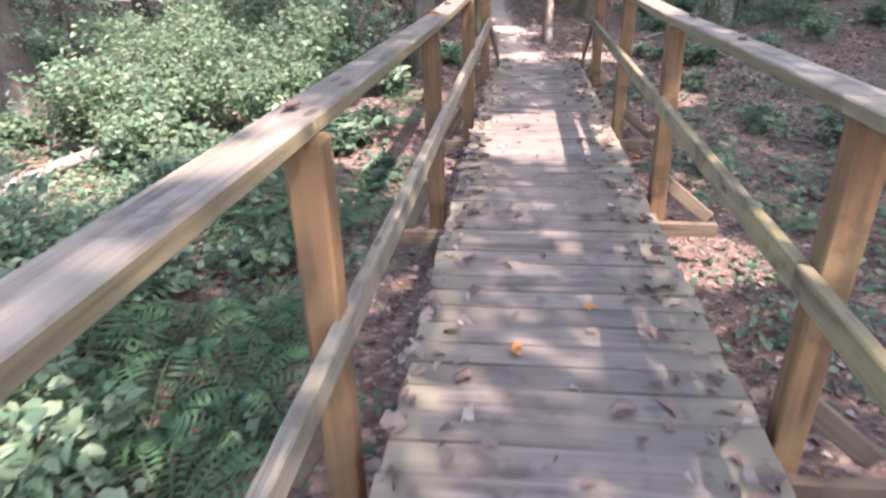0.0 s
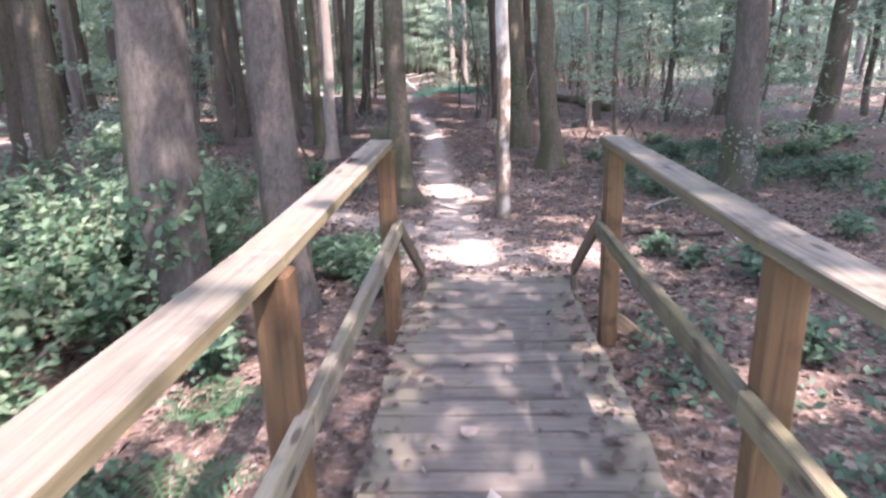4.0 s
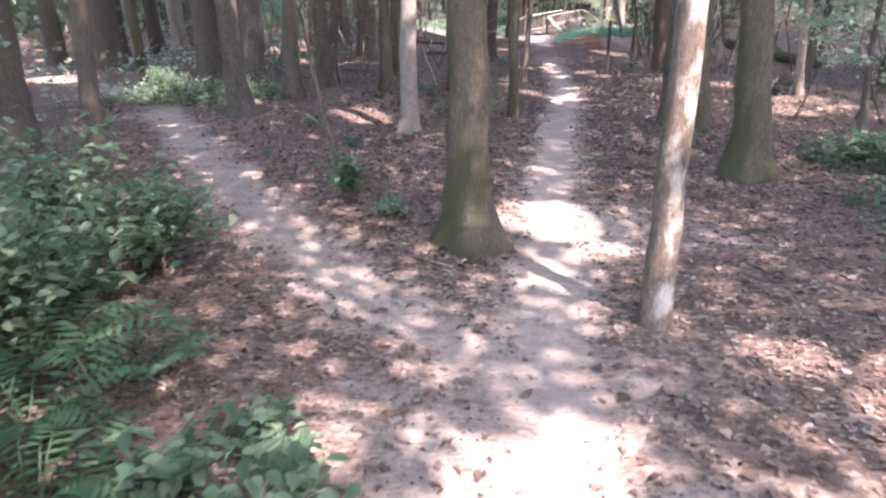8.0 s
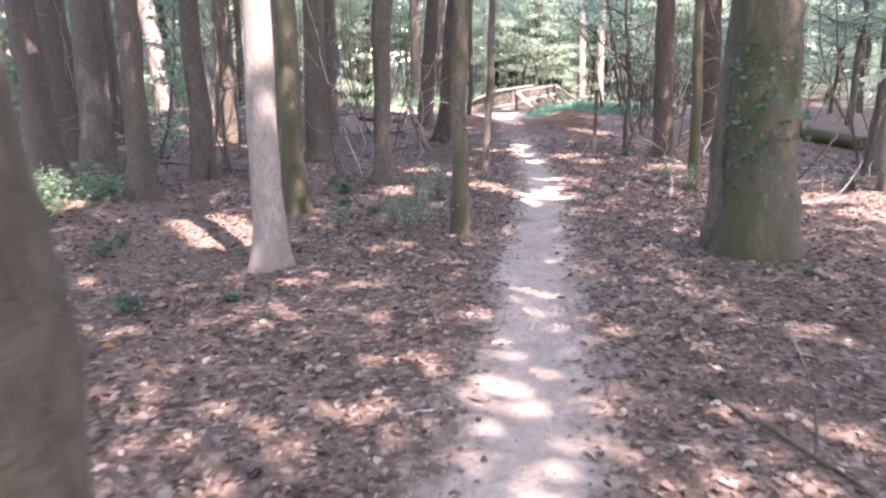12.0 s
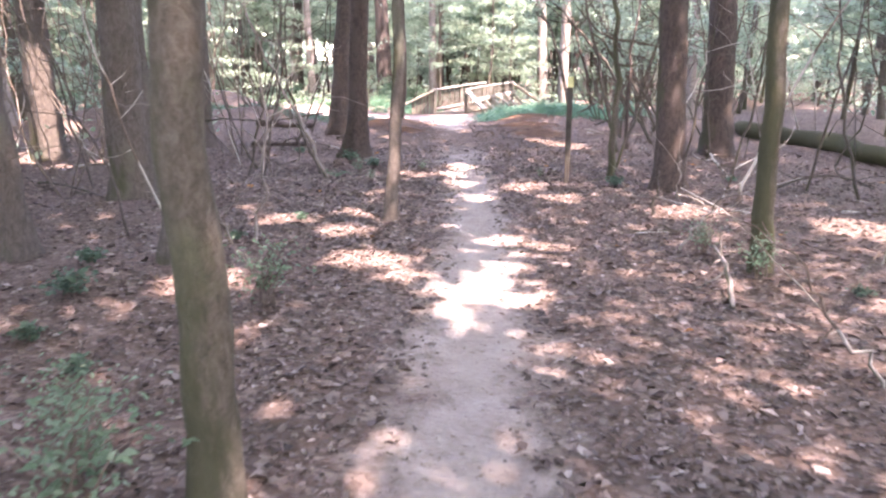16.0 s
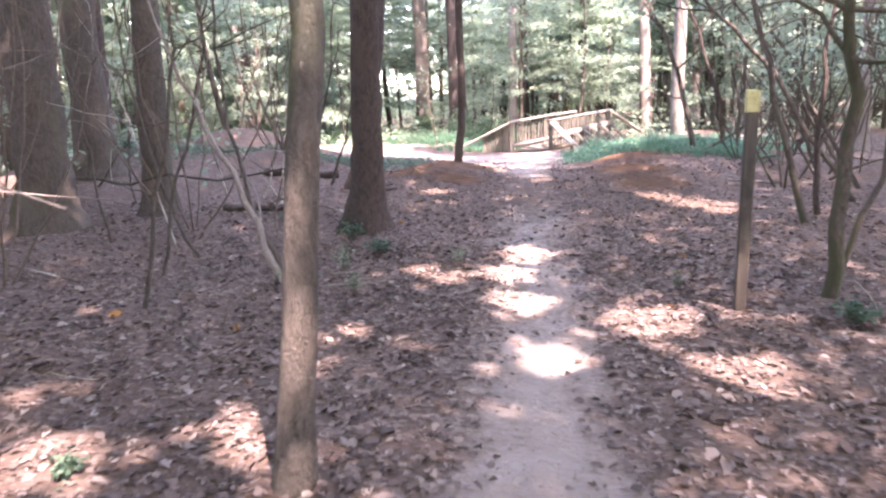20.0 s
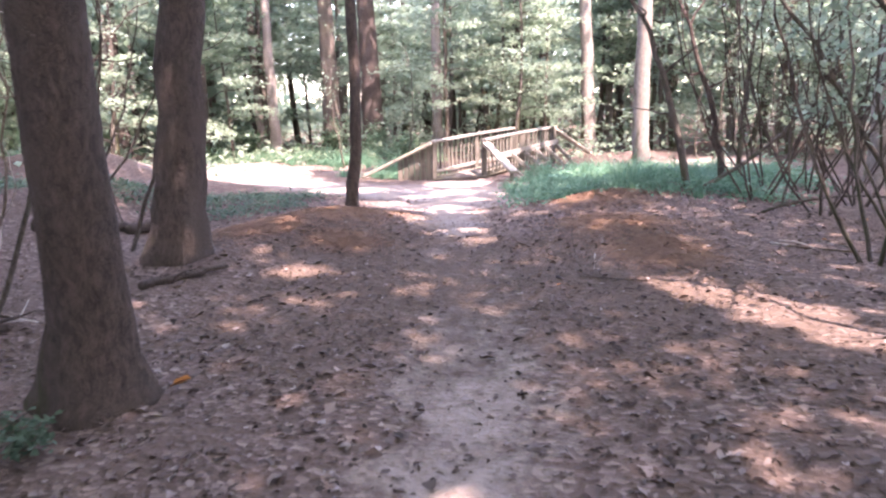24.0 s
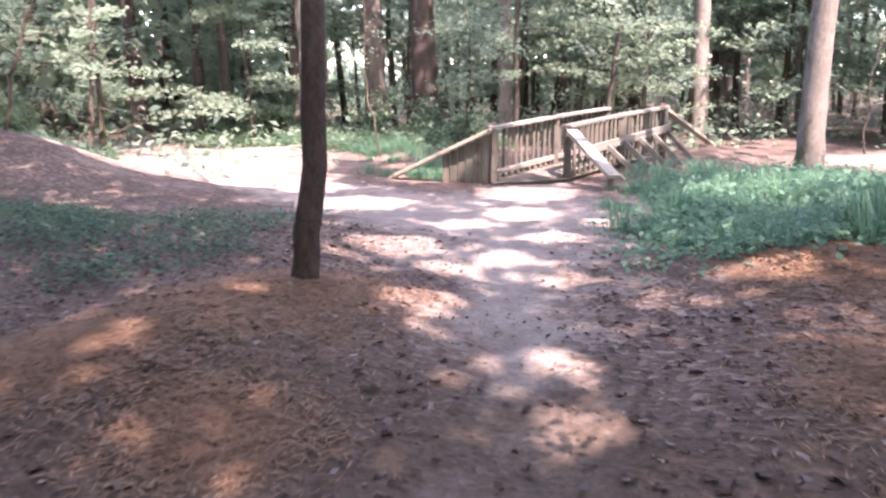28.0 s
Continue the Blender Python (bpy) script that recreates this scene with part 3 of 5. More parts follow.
gap((1.4, 41.8, -0.6, 1.3), (-3.4, 37.4, -0.58, 0.6), (-3.2, 36.0, -0.57, 0.4), (-3.0, 39.5, -0.4, 0.6), (-2.3, 40.6, 0.1, 0.6), (-0.8, 36.6, -0.4, 0.9), (0.2, 37.3, -0.3, 0.7), (0.06, 38.8, 0.3, 0.25), (0.06, 38.8, 0.9, 0.35), (0.06, 38.8, 1.6, 0.4), (0.06, 38.8, 2.4, 0.45), (1.0, 41.2, -0.6, 0.9), (2.6, 42.8, -0.6, 1.2), (-4.7, 38.6, -0.2, 0.4))
gap((-0.58, 5.4, 0.9, 0.15), (-0.57, 5.9, 0.88, 0.2), (-0.56, 6.4, 0.88, 0.18), (-0.55, 7.6, 0.87, 0.2), (-1.5, 6.3, -0.4, 0.4), (-2.3, 6.3, 0.0, 0.5), (-2.0, 7.5, -0.2, 0.4), (-1.15, 5.6, -0.5, 0.3))
gap((-9.5, 42.2, 0.5, 1.8), (-7.0, 41.6, 0.3, 1.2), (-12.2, 41.2, 0.5, 1.4), (-5.6, 40.2, -0.3, 0.7), (-2.6, 5.6, 0.0, 0.4), (-3.4, 6.4, 0.1, 0.6))
gap((-3.3, 33.6, -0.5, 0.22), (-2.75, 34.9, -0.53, 0.2), (-3.6, 35.3, -0.55, 0.27), (-2.5, 33.6, -0.5, 0.15), (-4.8, 36.3, -0.57, 0.35), (-6.2, 37.3, -0.58, 0.45), (-2.3, 35.6, -0.55, 0.25), (-3.0, 34.1, -0.5, 0.2))
gap((-2.65, 18.0, 1.5, 0.3), (-2.65, 18.0, 2.1, 0.3), (3.6, 20.0, 1.2, 0.5), (4.5, 20.2, 1.0, 0.5), (2.9, 21.3, 0.6, 0.4), (-2.9, 9.2, 0.2, 0.5))
gap((-4.5, 38.2, -0.15, 0.3), (-5.0, 38.3, -0.35, 0.3), (-2.75, 38.2, -0.2, 0.25))
gap((-3.2, 43.2, 2.2, 1.0), (-2.4, 43.4, 3.2, 0.9), (-4.2, 43.2, 1.6, 0.8), (-2.0, 45.5, 2.5, 1.0), (-3.6, 45.6, 3.4, 1.0))
gap((-3.0, 5.6, 0.0, 0.7), (-2.4, 6.9, 0.0, 0.5), (-3.6, 4.6, 0.1, 0.5), (-4.6, 6.6, 0.1, 0.8), (-5.2, 4.4, 0.2, 0.7))
gap((-3.5, 38.9, 0.15, 0.5), (-2.9, 40.0, 0.2, 0.6), (-3.0, 38.8, 0.2, 0.4), (-5.0, 38.3, -0.2, 0.4))
gap((-0.63, 1.3, 1.03, 0.11), (-0.62, 1.72, 1.0, 0.08), (-1.9, 1.75, -0.3, 0.2))
gap((4.0, 14.0, 0.4, 0.14), (4.0, 14.0, 1.0, 0.2), (4.02, 14.0, 1.7, 0.2), (4.02, 14.0, 2.5, 0.25), (-11.2, 41.6, -0.6, 2.2), (-9.0, 41.0, -0.6, 1.4))
gap((-4.1, 6.15, -0.4, 0.3), (-3.7, 6.9, -0.35, 0.25))
gap((-12.2, 30.4, 0.6, 0.45), (-12.4, 30.4, 1.8, 0.45), (-12.5, 30.4, 2.8, 0.45), (-8.6, 27.2, -0.6, 0.6), (-10.2, 29.3, -0.6, 0.7), (-6.6, 25.9, 0.8, 0.5))
SUNV = np.array(SUN)


def in_gap(c, grow=0.0):
    """Which of these places stand between the sun and a gap's spot."""
    out = np.zeros(len(c), bool)
    for x, y, z, r in GAPS:
        k = (c[:, 2] - z) / SUNV[2]
        out |= ((c[:, 0] - SUNV[0] * k - x) ** 2 + (c[:, 1] - SUNV[1] * k - y) ** 2 < (r + grow) ** 2) & (k > 0)
    return out


# ---- trees ----
TREES = []
RNG = np.random.default_rng(11)


def tree(x, y, dia, kind="dark", lean=(0.0, 0.0), flare=0.55, tall=13.0, crown=4.2, leaves=240, curve=0.0, label=""):
    """A tree: a tapering trunk with a flared foot, limbs under the crown, and a crown that is leafed later."""
    mat, word = BARKS[kind]
    rng = np.random.default_rng(int(abs(x) * 977 + y * 131) + 5)
    base = tagged(new("tree"), label or f"tall tree with {word} bark standing in leaf litter", "tree", "woodland trees")
    z0 = gz(x, y)
    base.location = (x, y, z0)
    hs = np.array([-0.2, 0.0, 0.06, 0.14, 0.25, 0.4, 0.6, 0.85, 1.15, 1.5, 1.9, 2.4, 3.0, 3.8, 4.8, 6.0, 7.5, 9.5, 11.5, 13.0])
    hs = np.where(hs > 3, 3 + (hs - 3) * (tall - 3) / 10, hs)
    wob = rng.normal(size=(len(hs), 2)) * 0.012
    wob[:4] = 0
    pts = np.stack([lean[0] * hs + curve * np.sin(hs * 1.7) + wob[:, 0], lean[1] * hs + wob[:, 1], hs], 1)
    rad = dia / 2 * np.clip(1.06 - 0.055 * np.clip(hs, 0, None) * 13 / tall, 0.18, None)
    v, q = tube_arrays(pts, rad, 20 if dia > 0.2 else 12, 0.05, rng, flare, int(rng.integers(4, 7)))
    part("trunk", quick("trunk", v, q, mat, True), None, base)
    top = pts[-1]
    for i in range(3):
        a = rng.uniform(0, 6.28)
        h = tall * rng.uniform(0.55, 0.85)
        s = np.array([np.interp(h, hs, pts[:, 0]), np.interp(h, hs, pts[:, 1]), h])
        e = s + np.array([math.cos(a), math.sin(a), 0.6]) * crown * rng.uniform(0.5, 0.8)
        v, q = tube_arrays(curve_points(s, e, (0, 0, 0.2), 6), np.linspace(dia * 0.17, 0.02, 6), 6)
        if in_gap(v + np.array([x, y, z0]), 0.05).any():
            continue
        part("limb", quick("limb", v, q, mat, True), None, base)
    if leaves:
        k = leaves
        d = unit(rng.normal(size=(k, 3))) * (rng.uniform(0, 1, (k, 1)) ** 0.42)
        clump = unit(rng.normal(size=(24, 3))) * (rng.uniform(0.2, 1, (24, 1)))
        d = np.where(rng.uniform(size=(k, 1)) < 0.6, clump[rng.integers(0, 24, k)] + d * 0.38, d)
        c = d * np.array([crown, crown, tall * 0.22]) + top * np.array([1, 1, 0.86])
        TREES.append([base, np.array([x, y, z0]), c])
    return base


def shades_gap(x, y, wide=0.3):
    """Whether a trunk here would stand in the sunbeam of a gap."""
    for gx, gy, g_z, r in GAPS:
        s = np.clip((x - gx) * SUNV[0] + (y - gy) * SUNV[1], 0, None) / (SUNV[0] ** 2 + SUNV[1] ** 2)
        if s * SUNV[2] < 13 and np.hypot(x - gx - SUNV[0] * s, y - gy - SUNV[1] * s) < r + wide:
            return True
    return False


# the trees met on the way
tree(-2.15, 9.3, 0.47, "grey", (0.05, 0.0), 0.3, label="thick grey tree beside the footbridge rail")
tree(-1.32, 9.48, 0.30, "grey", (-0.02, 0.05), 0.5, label="grey tree standing close to the end of the footbridge")
tree(-0.905, 13.87, 0.285, "moss", (-0.005, 0.0), 1.2, label="tree with a broad flared mossy foot beside the trail")
tree(0.46, 12.78, 0.155, "pale", (0.004, 0.01), 0.35, curve=0.015, label="slender tree with pale peeling bark in the sun")
tree(1.49, 16.4, 0.31, "moss", (-0.06, 0.03), 0.9)
tree(1.10, 19.1, 0.49, "moss", (-0.045, 0.01), 0.4, label="thick mossy tree with creeper on its trunk")
tree(0.80, 19.35, 0.175, "dark", (0.02, 0.0), 0.3, crown=3.0)
tree(-2.72, 18.1, 0.215, "white", (0.02, 0.0), 0.5, label="smooth pale tree lit by the sun")
tree(-1.46, 19.48, 0.145, "moss", (0.01, 0.02), 0.3, crown=3.0, label="slim mossy tree at the trail's edge")
tree(-1.90, 23.72, 0.11, "dark", (0.03, 0.11), 0.3, crown=3.0, curve=0.02, label="slim brown tree at the trail's edge")
tree(-3.40, 20.1, 0.205, "moss", (0.0, 0.0), 0.5)
tree(-4.43, 22.05, 0.22, "dark", (-0.01, 0.0), 0.7)
tree(-4.92, 24.3, 0.38, "dark", (0.02, 0.01))
tree(-3.02, 21.97, 0.18, "dark", (0.05, 0.02))
tree(-3.12, 22.3, 0.17, "moss", (0.0, 0.0), crown=3.2)
tree(-5.90, 20.85, 0.27, "dark", (0.03, 0.02))
tree(-5.95, 22.4, 0.30, "dark", (0.0, 0.0))
tree(-5.80, 18.8, 0.32, "grey", (-0.03, 0.0), 0.7)
tree(-5.27, 14.95, 0.19, "dark", (0.05, 0.04))
tree(-7.20, 21.7, 0.42, "grey", (0.04, 0.02))
tree(-8.57, 22.2, 0.42, "dark", (0.0, 0.0))
tree(-9.79, 24.3, 0.62, "dark", (-0.05, -0.03))
tree(-12.2, 30.7, 0.50, "white", (-0.10, 0.0), 0.5, label="pale leaning tree lit by the sun")
tree(-13.7, 25.2, 0.70, "dark", (0.04, 0.03))
tree(3.78, 14.1, 0.42, "grey", (0.012, 0.0), 0.4, label="thick straight tree among low green plants")
tree(1.06, 22.5, 0.125, "moss", (-0.05, -0.02), 0.4, crown=2.6, label="slim mossy tree among twigs in leaf litter")
tree(8.30, 20.8, 0.50, "dark", (0.06, -0.03))
tree(3.15, 22.1, 0.13, "white", (-0.06, 0.0), crown=2.5)
tree(-14.5, 29.6, 0.45, "white", (0.0, 0.0), 0.4, label="pale tree lit by the sun deep in the woods")
tree(0.97, 25.85, 0.32, "pine", (-0.045, 0.03), 0.35, label="straight dark-barked tree beside the trail")
tree(2.17, 28.9, 0.42, "pine", (-0.045, 0.0), 0.35)
tree(-3.55, 28.2, 0.28, "pine", (0.11, -0.12), 0.9, label="dark-barked tree with a mossy foot")
tree(-4.55, 30.5, 0.36, "pine", (0.065, 0.09), 0.4, label="dark furrowed tree leaning over the leaf litter")
tree(-6.89, 27.4, 0.50, "dark", (0.02, 0.02))
tree(-8.86, 30.2, 0.52, "dark", (0.0, 0.0))
tree(-6.36, 28.5, 0.32, "dark", (0.03, 0.02))
tree(-3.80, 32.68, 0.125, "pine", (0.02, 0.10), 0.2, crown=3.0, curve=0.05, label="thin crooked tree growing in orange pine straw")
tree(-0.10, 38.9, 0.29, "white", (-0.01, 0.0), 0.4, label="pale tree rising from soft grass, sunlit on one side")
tree(-0.85, 47.2, 0.42, "white", (-0.045, 0.0), 0.3, leaves=60)
tree(-8.80, 46.0, 0.55, "dark", (-0.01, 0.0), leaves=60)
tree(-7.50, 46.2, 0.64, "pine", (-0.03, -0.01), leaves=60)
tree(1.50, 58.0, 0.38, "white", (-0.05, 0.0), leaves=60)
tree(-0.1, 50.5, 0.26, "white", (0.0, 0.0), leaves=60)

# the woods on both sides and behind
spots = [tuple(t[1][:2]) for t in TREES]
count = 0
while count < 135:
    x, y = RNG.uniform(-30, 30), RNG.uniform(-14, 72)
    main = float(seg_dist(x, y, [(0.2, -20.0), (0.2, 9.6), *MAIN]))
    if main < (3.4 if y < 30 else 5.2) or float(seg_dist(x, y, BRANCH)) < 1.6 or float(seg_dist(x, y, SIDE)) < 3.2:
        continue
    if -7 < x < 7 and -14 < y < 12 and x > -6:
        if abs(x) < 4.5:
            continue
    if -3 < (x + 3.5) - 0.35 * (y - 38) < 3.2 and 38 < y < 56:
        continue
    if min((x - a) ** 2 + (y - b) ** 2 for a, b in spots) < 2.6 or shades_gap(x, y):
        continue
    spots.append((x, y))
    count += 1
    kind = ("dark", "pine", "grey", "moss", "dark", "white")[int(RNG.integers(0, 6))]
    # the unseen crowns' leaf counts set how much sun they block
    tree(x, y, float(RNG.uniform(0.16, 0.5)), kind, (float(RNG.normal(0, 0.025)), float(RNG.normal(0, 0.02))), 0.4, float(RNG.uniform(11, 15)), float(RNG.uniform(3.6, 5.0)), (240 if -11 < x < 10 else (300 if x < 0 else 800)) if y < 42 else 60)


count = 0
while count < 46:
    x, y = RNG.uniform(-30, -8), RNG.uniform(17, 50)
    if float(seg_dist(x, y, BRANCH)) < 1.6 or float(seg_dist(x, y, SIDE)) < 4.0 or min((x - a) ** 2 + (y - b) ** 2 for a, b in spots) < 1.8:
        continue
    spots.append((x, y))
    count += 1
    tree(x, y, float(RNG.uniform(0.2, 0.45)), ("dark", "pine", "moss", "grey")[count % 4], (float(RNG.normal(0, 0.03)), 0.0), 0.4, float(RNG.uniform(11, 14)), 4.2, 240 if x > -11 else 300)


def leaf_crowns():
    """Leafs every crown, leaves the gaps open, and adds unseen leaves that block the sun over the trail where the
    crowns left it bare.
    """
    world_pts = [c + at for _, at, c in TREES]
    allc = np.concatenate(world_pts)
    allc = allc[~in_gap(allc, 0.12)]
    k = (allc[:, 2] + 0.6) / SUNV[2]
    px, py = allc[:, 0] - SUNV[0] * k, allc[:, 1] - SUNV[1] * k
    cell = 0.11
    nx, ny = int(32 / cell), int(56 / cell)
    grid = np.zeros((nx, ny), bool)
    i, j = ((px + 18) / cell).astype(int), ((py + 4) / cell).astype(int)
    ok = (i >= 1) & (i < nx - 1) & (j >= 1) & (j < ny - 1)
    grid[i[ok], j[ok]] = True
    # out-of-view leaves added to block the sun, thinned where more light is wanted
    bi, bj = np.nonzero(~grid)
    edge = np.minimum(np.minimum(bi, nx - bi), np.minimum(bj, ny - bj)) * cell
    keep = RNG.uniform(size=len(bi)) < THICK * np.clip(edge / 3.5, 0, 1) ** 0.6 * np.where(bj * cell > 45.5, np.where(bi * cell > 13, 0.12, 0.75), 1.0)
    bi, bj = bi[keep], bj[keep]
    z = RNG.uniform(8.5, 12.5, len(bi))
    kk = (z + 0.6) / SUNV[2]
    sun_block = np.stack([-18 + (bi + RNG.uniform(0, 1, len(bi))) * cell + SUNV[0] * kk, -4 + (bj + RNG.uniform(0, 1, len(bi))) * cell + SUNV[1] * kk, z], 1)
    tops = np.array([at[:2] + c[:, :2].mean(0) for _, at, c in TREES])
    owner = np.empty(len(sun_block), int)
    for s in range(0, len(sun_block), 20000):
        f = sun_block[s:s + 20000]
        owner[s:s + 20000] = np.argmin((f[:, None, 0] - tops[None, :, 0]) ** 2 + (f[:, None, 1] - tops[None, :, 1]) ** 2, 1)
    for n, (base, at, c) in enumerate(TREES):
        big, small = world_pts[n], sun_block[owner == n]
        big, small = big[~in_gap(big, 0.12)], small[~in_gap(small, 0.03)]
        size = np.concatenate([np.full(len(big), 0.38), np.full(len(small), 0.195)])
        me = leaf_mesh("crown", np.concatenate([big, small]) - at, size, L_CANOPY, RNG, 0.3, 0.9, 0.05, False, 0.0, SUNV)
        part("crown", me, None, base)


leaf_crowns()


# ---- understory: small leafy trees with level sprays ----
def understory_meshes(seed, tall, low, spread, branches, per, size):
    rng = np.random.default_rng(seed)
    stem = curve_points((0, 0, -0.1), (rng.normal() * 0.2, rng.normal() * 0.2, tall), (rng.normal() * 0.15, rng.normal() * 0.15, 0), 10, 0.02, rng)
    wood_bits = [tube_arrays(stem, np.linspace(0.012 * tall, 0.006, 10), 7)]
    cs = []
    for i in range(branches):
        h = rng.uniform(low, tall)
        a = rng.uniform(0, 6.28)
        s = np.array([np.interp(h, stem[:, 2], stem[:, 0]), np.interp(h, stem[:, 2], stem[:, 1]), h])
        ln = spread * rng.uniform(0.45, 1.0) * (1.1 - 0.6 * (h - low) / (tall - low))
        e = s + np.array([math.cos(a) * ln, math.sin(a) * ln, rng.uniform(-0.1, 0.35) * ln])
        line = curve_points(s, e, (0, 0, 0.08 * ln), 6, 0.02, rng)
        wood_bits.append(tube_arrays(line, np.linspace(0.006 + 0.003 * ln, 0.002, 6), 4))
        u = rng.uniform(0.25, 1.05, per)
        c = s + (e - s) * u[:, None] + rng.normal(size=(per, 3)) * np.array([0.16, 0.16, 0.05]) * (0.5 + ln * 0.35)
        c[:, 2] += 0.08 * ln * 4 * u * (1 - u)
        cs.append(c)
    v, q = join_arrays(wood_bits)
    return quick("stem", v, q, B_DARK, True), leaf_mesh("foliage", np.concatenate(cs), size, L_UNDER, rng, 0.42, 0.6, 0.1, False, 0.25)


UNDER = []
for seed, tall, low, spread, nb, per, size in [(1, 4.5, 1.0, 1.5, 26, 92, 0.092), (2, 6.5, 1.4, 2.1, 34, 104, 0.105), (3, 3.2, 0.5, 1.2, 22, 88, 0.085), (4, 8.5, 1.5, 2.8, 44, 130, 0.13), (5, 5.5, 0.3, 2.2, 44, 120, 0.112)]:
    UNDER.append(understory_meshes(seed, tall, low, spread, nb, per, size))
FIRST = {}


def understory(x, y, kind, scale=1.0, turn=0.0):
    if kind not in FIRST:
        base = tagged(new("small_tree"), "small understory tree with level sprays of green leaves", "small tree", "understory trees")
        part("stem", UNDER[kind][0], None, base)
        part("foliage", UNDER[kind][1], None, base)
        FIRST[kind] = base
        ob = base
    else:
        ob = copy_thing(FIRST[kind], Matrix())
    ob.matrix_basis = pose(x, y, gz(x, y) - 0.02, 0, 0, turn) @ Matrix.Scale(scale, 4)
    return ob


for x, y, kind, s in [(2.9, 17.6, 0, 0.9), (4.6, 15.8, 2, 1.0), (5.6, 18.5, 1, 0.9), (-3.9, 11.6, 2, 0.8), (-5.4, 8.0, 2, 0.9), (-6.5, 5.0, 0, 0.8), (-4.9, 3.2, 2, 0.7), (-7.0, 11.5, 0, 1.0),
                      (-10.5, 36.0, 1, 1.0), (-12.5, 40.5, 4, 1.1), (-11.0, 43.6, 4, 0.9), (-4.8, 44.0, 1, 1.0), (-3.0, 47.0, 3, 1.0), (-5.5, 48.0, 3, 1.0), (3.3, 33.5, 1, 1.0), (6.6, 35.6, 4, 1.0), (5.2, 39.6, 1, 1.0), (5.6, 31.0, 3, 0.9), (6.3, 27.0, 1, 1.1), (6.0, 42.0, 4, 1.1), (7.2, 35.0, 3, 1.0), (3.8, 44.5, 3, 1.0), (1.4, 47.5, 3, 1.0), (5.0, 24.0, 1, 1.0), (6.8, 22.0, 4, 1.0), (3.0, 46.0, 4, 1.2), (8.5, 39.0, 3, 1.1), (6.0, 45.0, 3, 1.1), (-2.9, 43.3, 1, 0.9), (-2.2, 45.6, 4, 1.0), (-3.8, 45.8, 1, 1.0)]:
    understory(x, y, kind, s, x * 71)
n = 0
while n < 210:
    far = n >= 95
    x, y = (RNG.uniform(-26, 26) if n > 155 else RNG.uniform(-15, 12), RNG.uniform(44, 72)) if far else (RNG.uniform(-26, 26), RNG.uniform(-10, 46))
    if not far and (float(seg_dist(x, y, [(0.2, -20.0), (0.2, 9.6), *MAIN])) < 6.0 or float(seg_dist(x, y, BRANCH)) < 2.2 or float(seg_dist(x, y, SIDE)) < 3.6):
        continue
    if -3 < (x + 3.5) - 0.35 * (y - 38) < 3.5 and 38 < y < 45 or y < 48 and (-9.8 < x < -5.6 and y > 39 or -1.9 < x < 0.3 and y > 38):
        continue
    n += 1
    understory(x, y, int(RNG.integers(0, 5)) if not far else (1, 3, 4)[int(RNG.integers(0, 3))], float(RNG.uniform(0.8, 1.2) * (1.25 if far else 1)), float(RNG.uniform(0, 360)))


def far_woods():
    """The woods beyond, as uneven clumps of foliage with sky between them."""
    rng = np.random.default_rng(21)
    cs = []
    for i in range(1700):
        a = rng.uniform(-1.35, 1.35) if i < 1350 else rng.uniform(1.35, 4.93)
        r = rng.uniform(52, 88)
        x, y = r * math.sin(a), 18 + r * math.cos(a)
        z = gz(x, y) + rng.uniform(0, 1) ** 1.4 * 17
        k = int(rng.integers(40, 110))
        cs.append(np.array([x, y, z]) + rng.normal(size=(k, 3)) * np.array([1.9, 1.9, 0.9]) * rng.uniform(0.6, 1.3))
    for i in range(520):
        a, r = rng.uniform(-1.45, -0.42), rng.uniform(34, 52)
        x, y = r * math.sin(a), 18 + r * math.cos(a)
        k = int(rng.integers(40, 90))
        cs.append(np.array([x, y, gz(x, y) + rng.uniform(0.5, 11)]) + rng.normal(size=(k, 3)) * np.array([1.6, 1.6, 0.8]))
    c = np.concatenate(cs)
    c[:, 2] = np.maximum(c[:, 2], height(c[:, 0], c[:, 1]) + 0.1)
    return tagged(part("far_foliage", leaf_mesh("far_foliage", c, 0.62, L_UNDER, rng, 0.6, 0.65, 0.1), None), "green foliage of the distant woods", "foliage", kind="stuff")


far_woods()


def undergrowth():
    """Low green growth under the far trees."""
    rng = np.random.default_rng(33)
    cs = []
    for i in range(520):
        x, y = rng.uniform(-34, 34), rng.uniform(43, 78)
        if i >= 380:
            x, y = rng.choice((-1, 1)) * rng.uniform(8, 24), rng.uniform(0, 43)
        k = int(rng.integers(40, 90))
        c = rng.normal(size=(k, 3)) * np.array([0.8, 0.8, 0.22]) + np.array([x, y, 0.22])
        c[:, 2] = np.abs(c[:, 2]) + height(c[:, 0], c[:, 1])
        cs.append(c)
    return tagged(part("undergrowth", leaf_mesh("undergrowth", np.concatenate(cs), 0.17, L_UNDER, rng, 0.45, 0.6, 0.1), None), "low green undergrowth beneath the far trees", "undergrowth", kind="stuff")


undergrowth()


# ---- the footbridge that the walk begins on ----
def deck_z(y):
    return -0.04 * y


def rail_z(y):
    """The upper face of the top rails."""
    return float(np.interp(y, [-4.0, 1.7, 4.3, 6.5, 9.1, 10.0], [1.27, 1.045, 0.94, 0.875, 0.87, 0.865]))


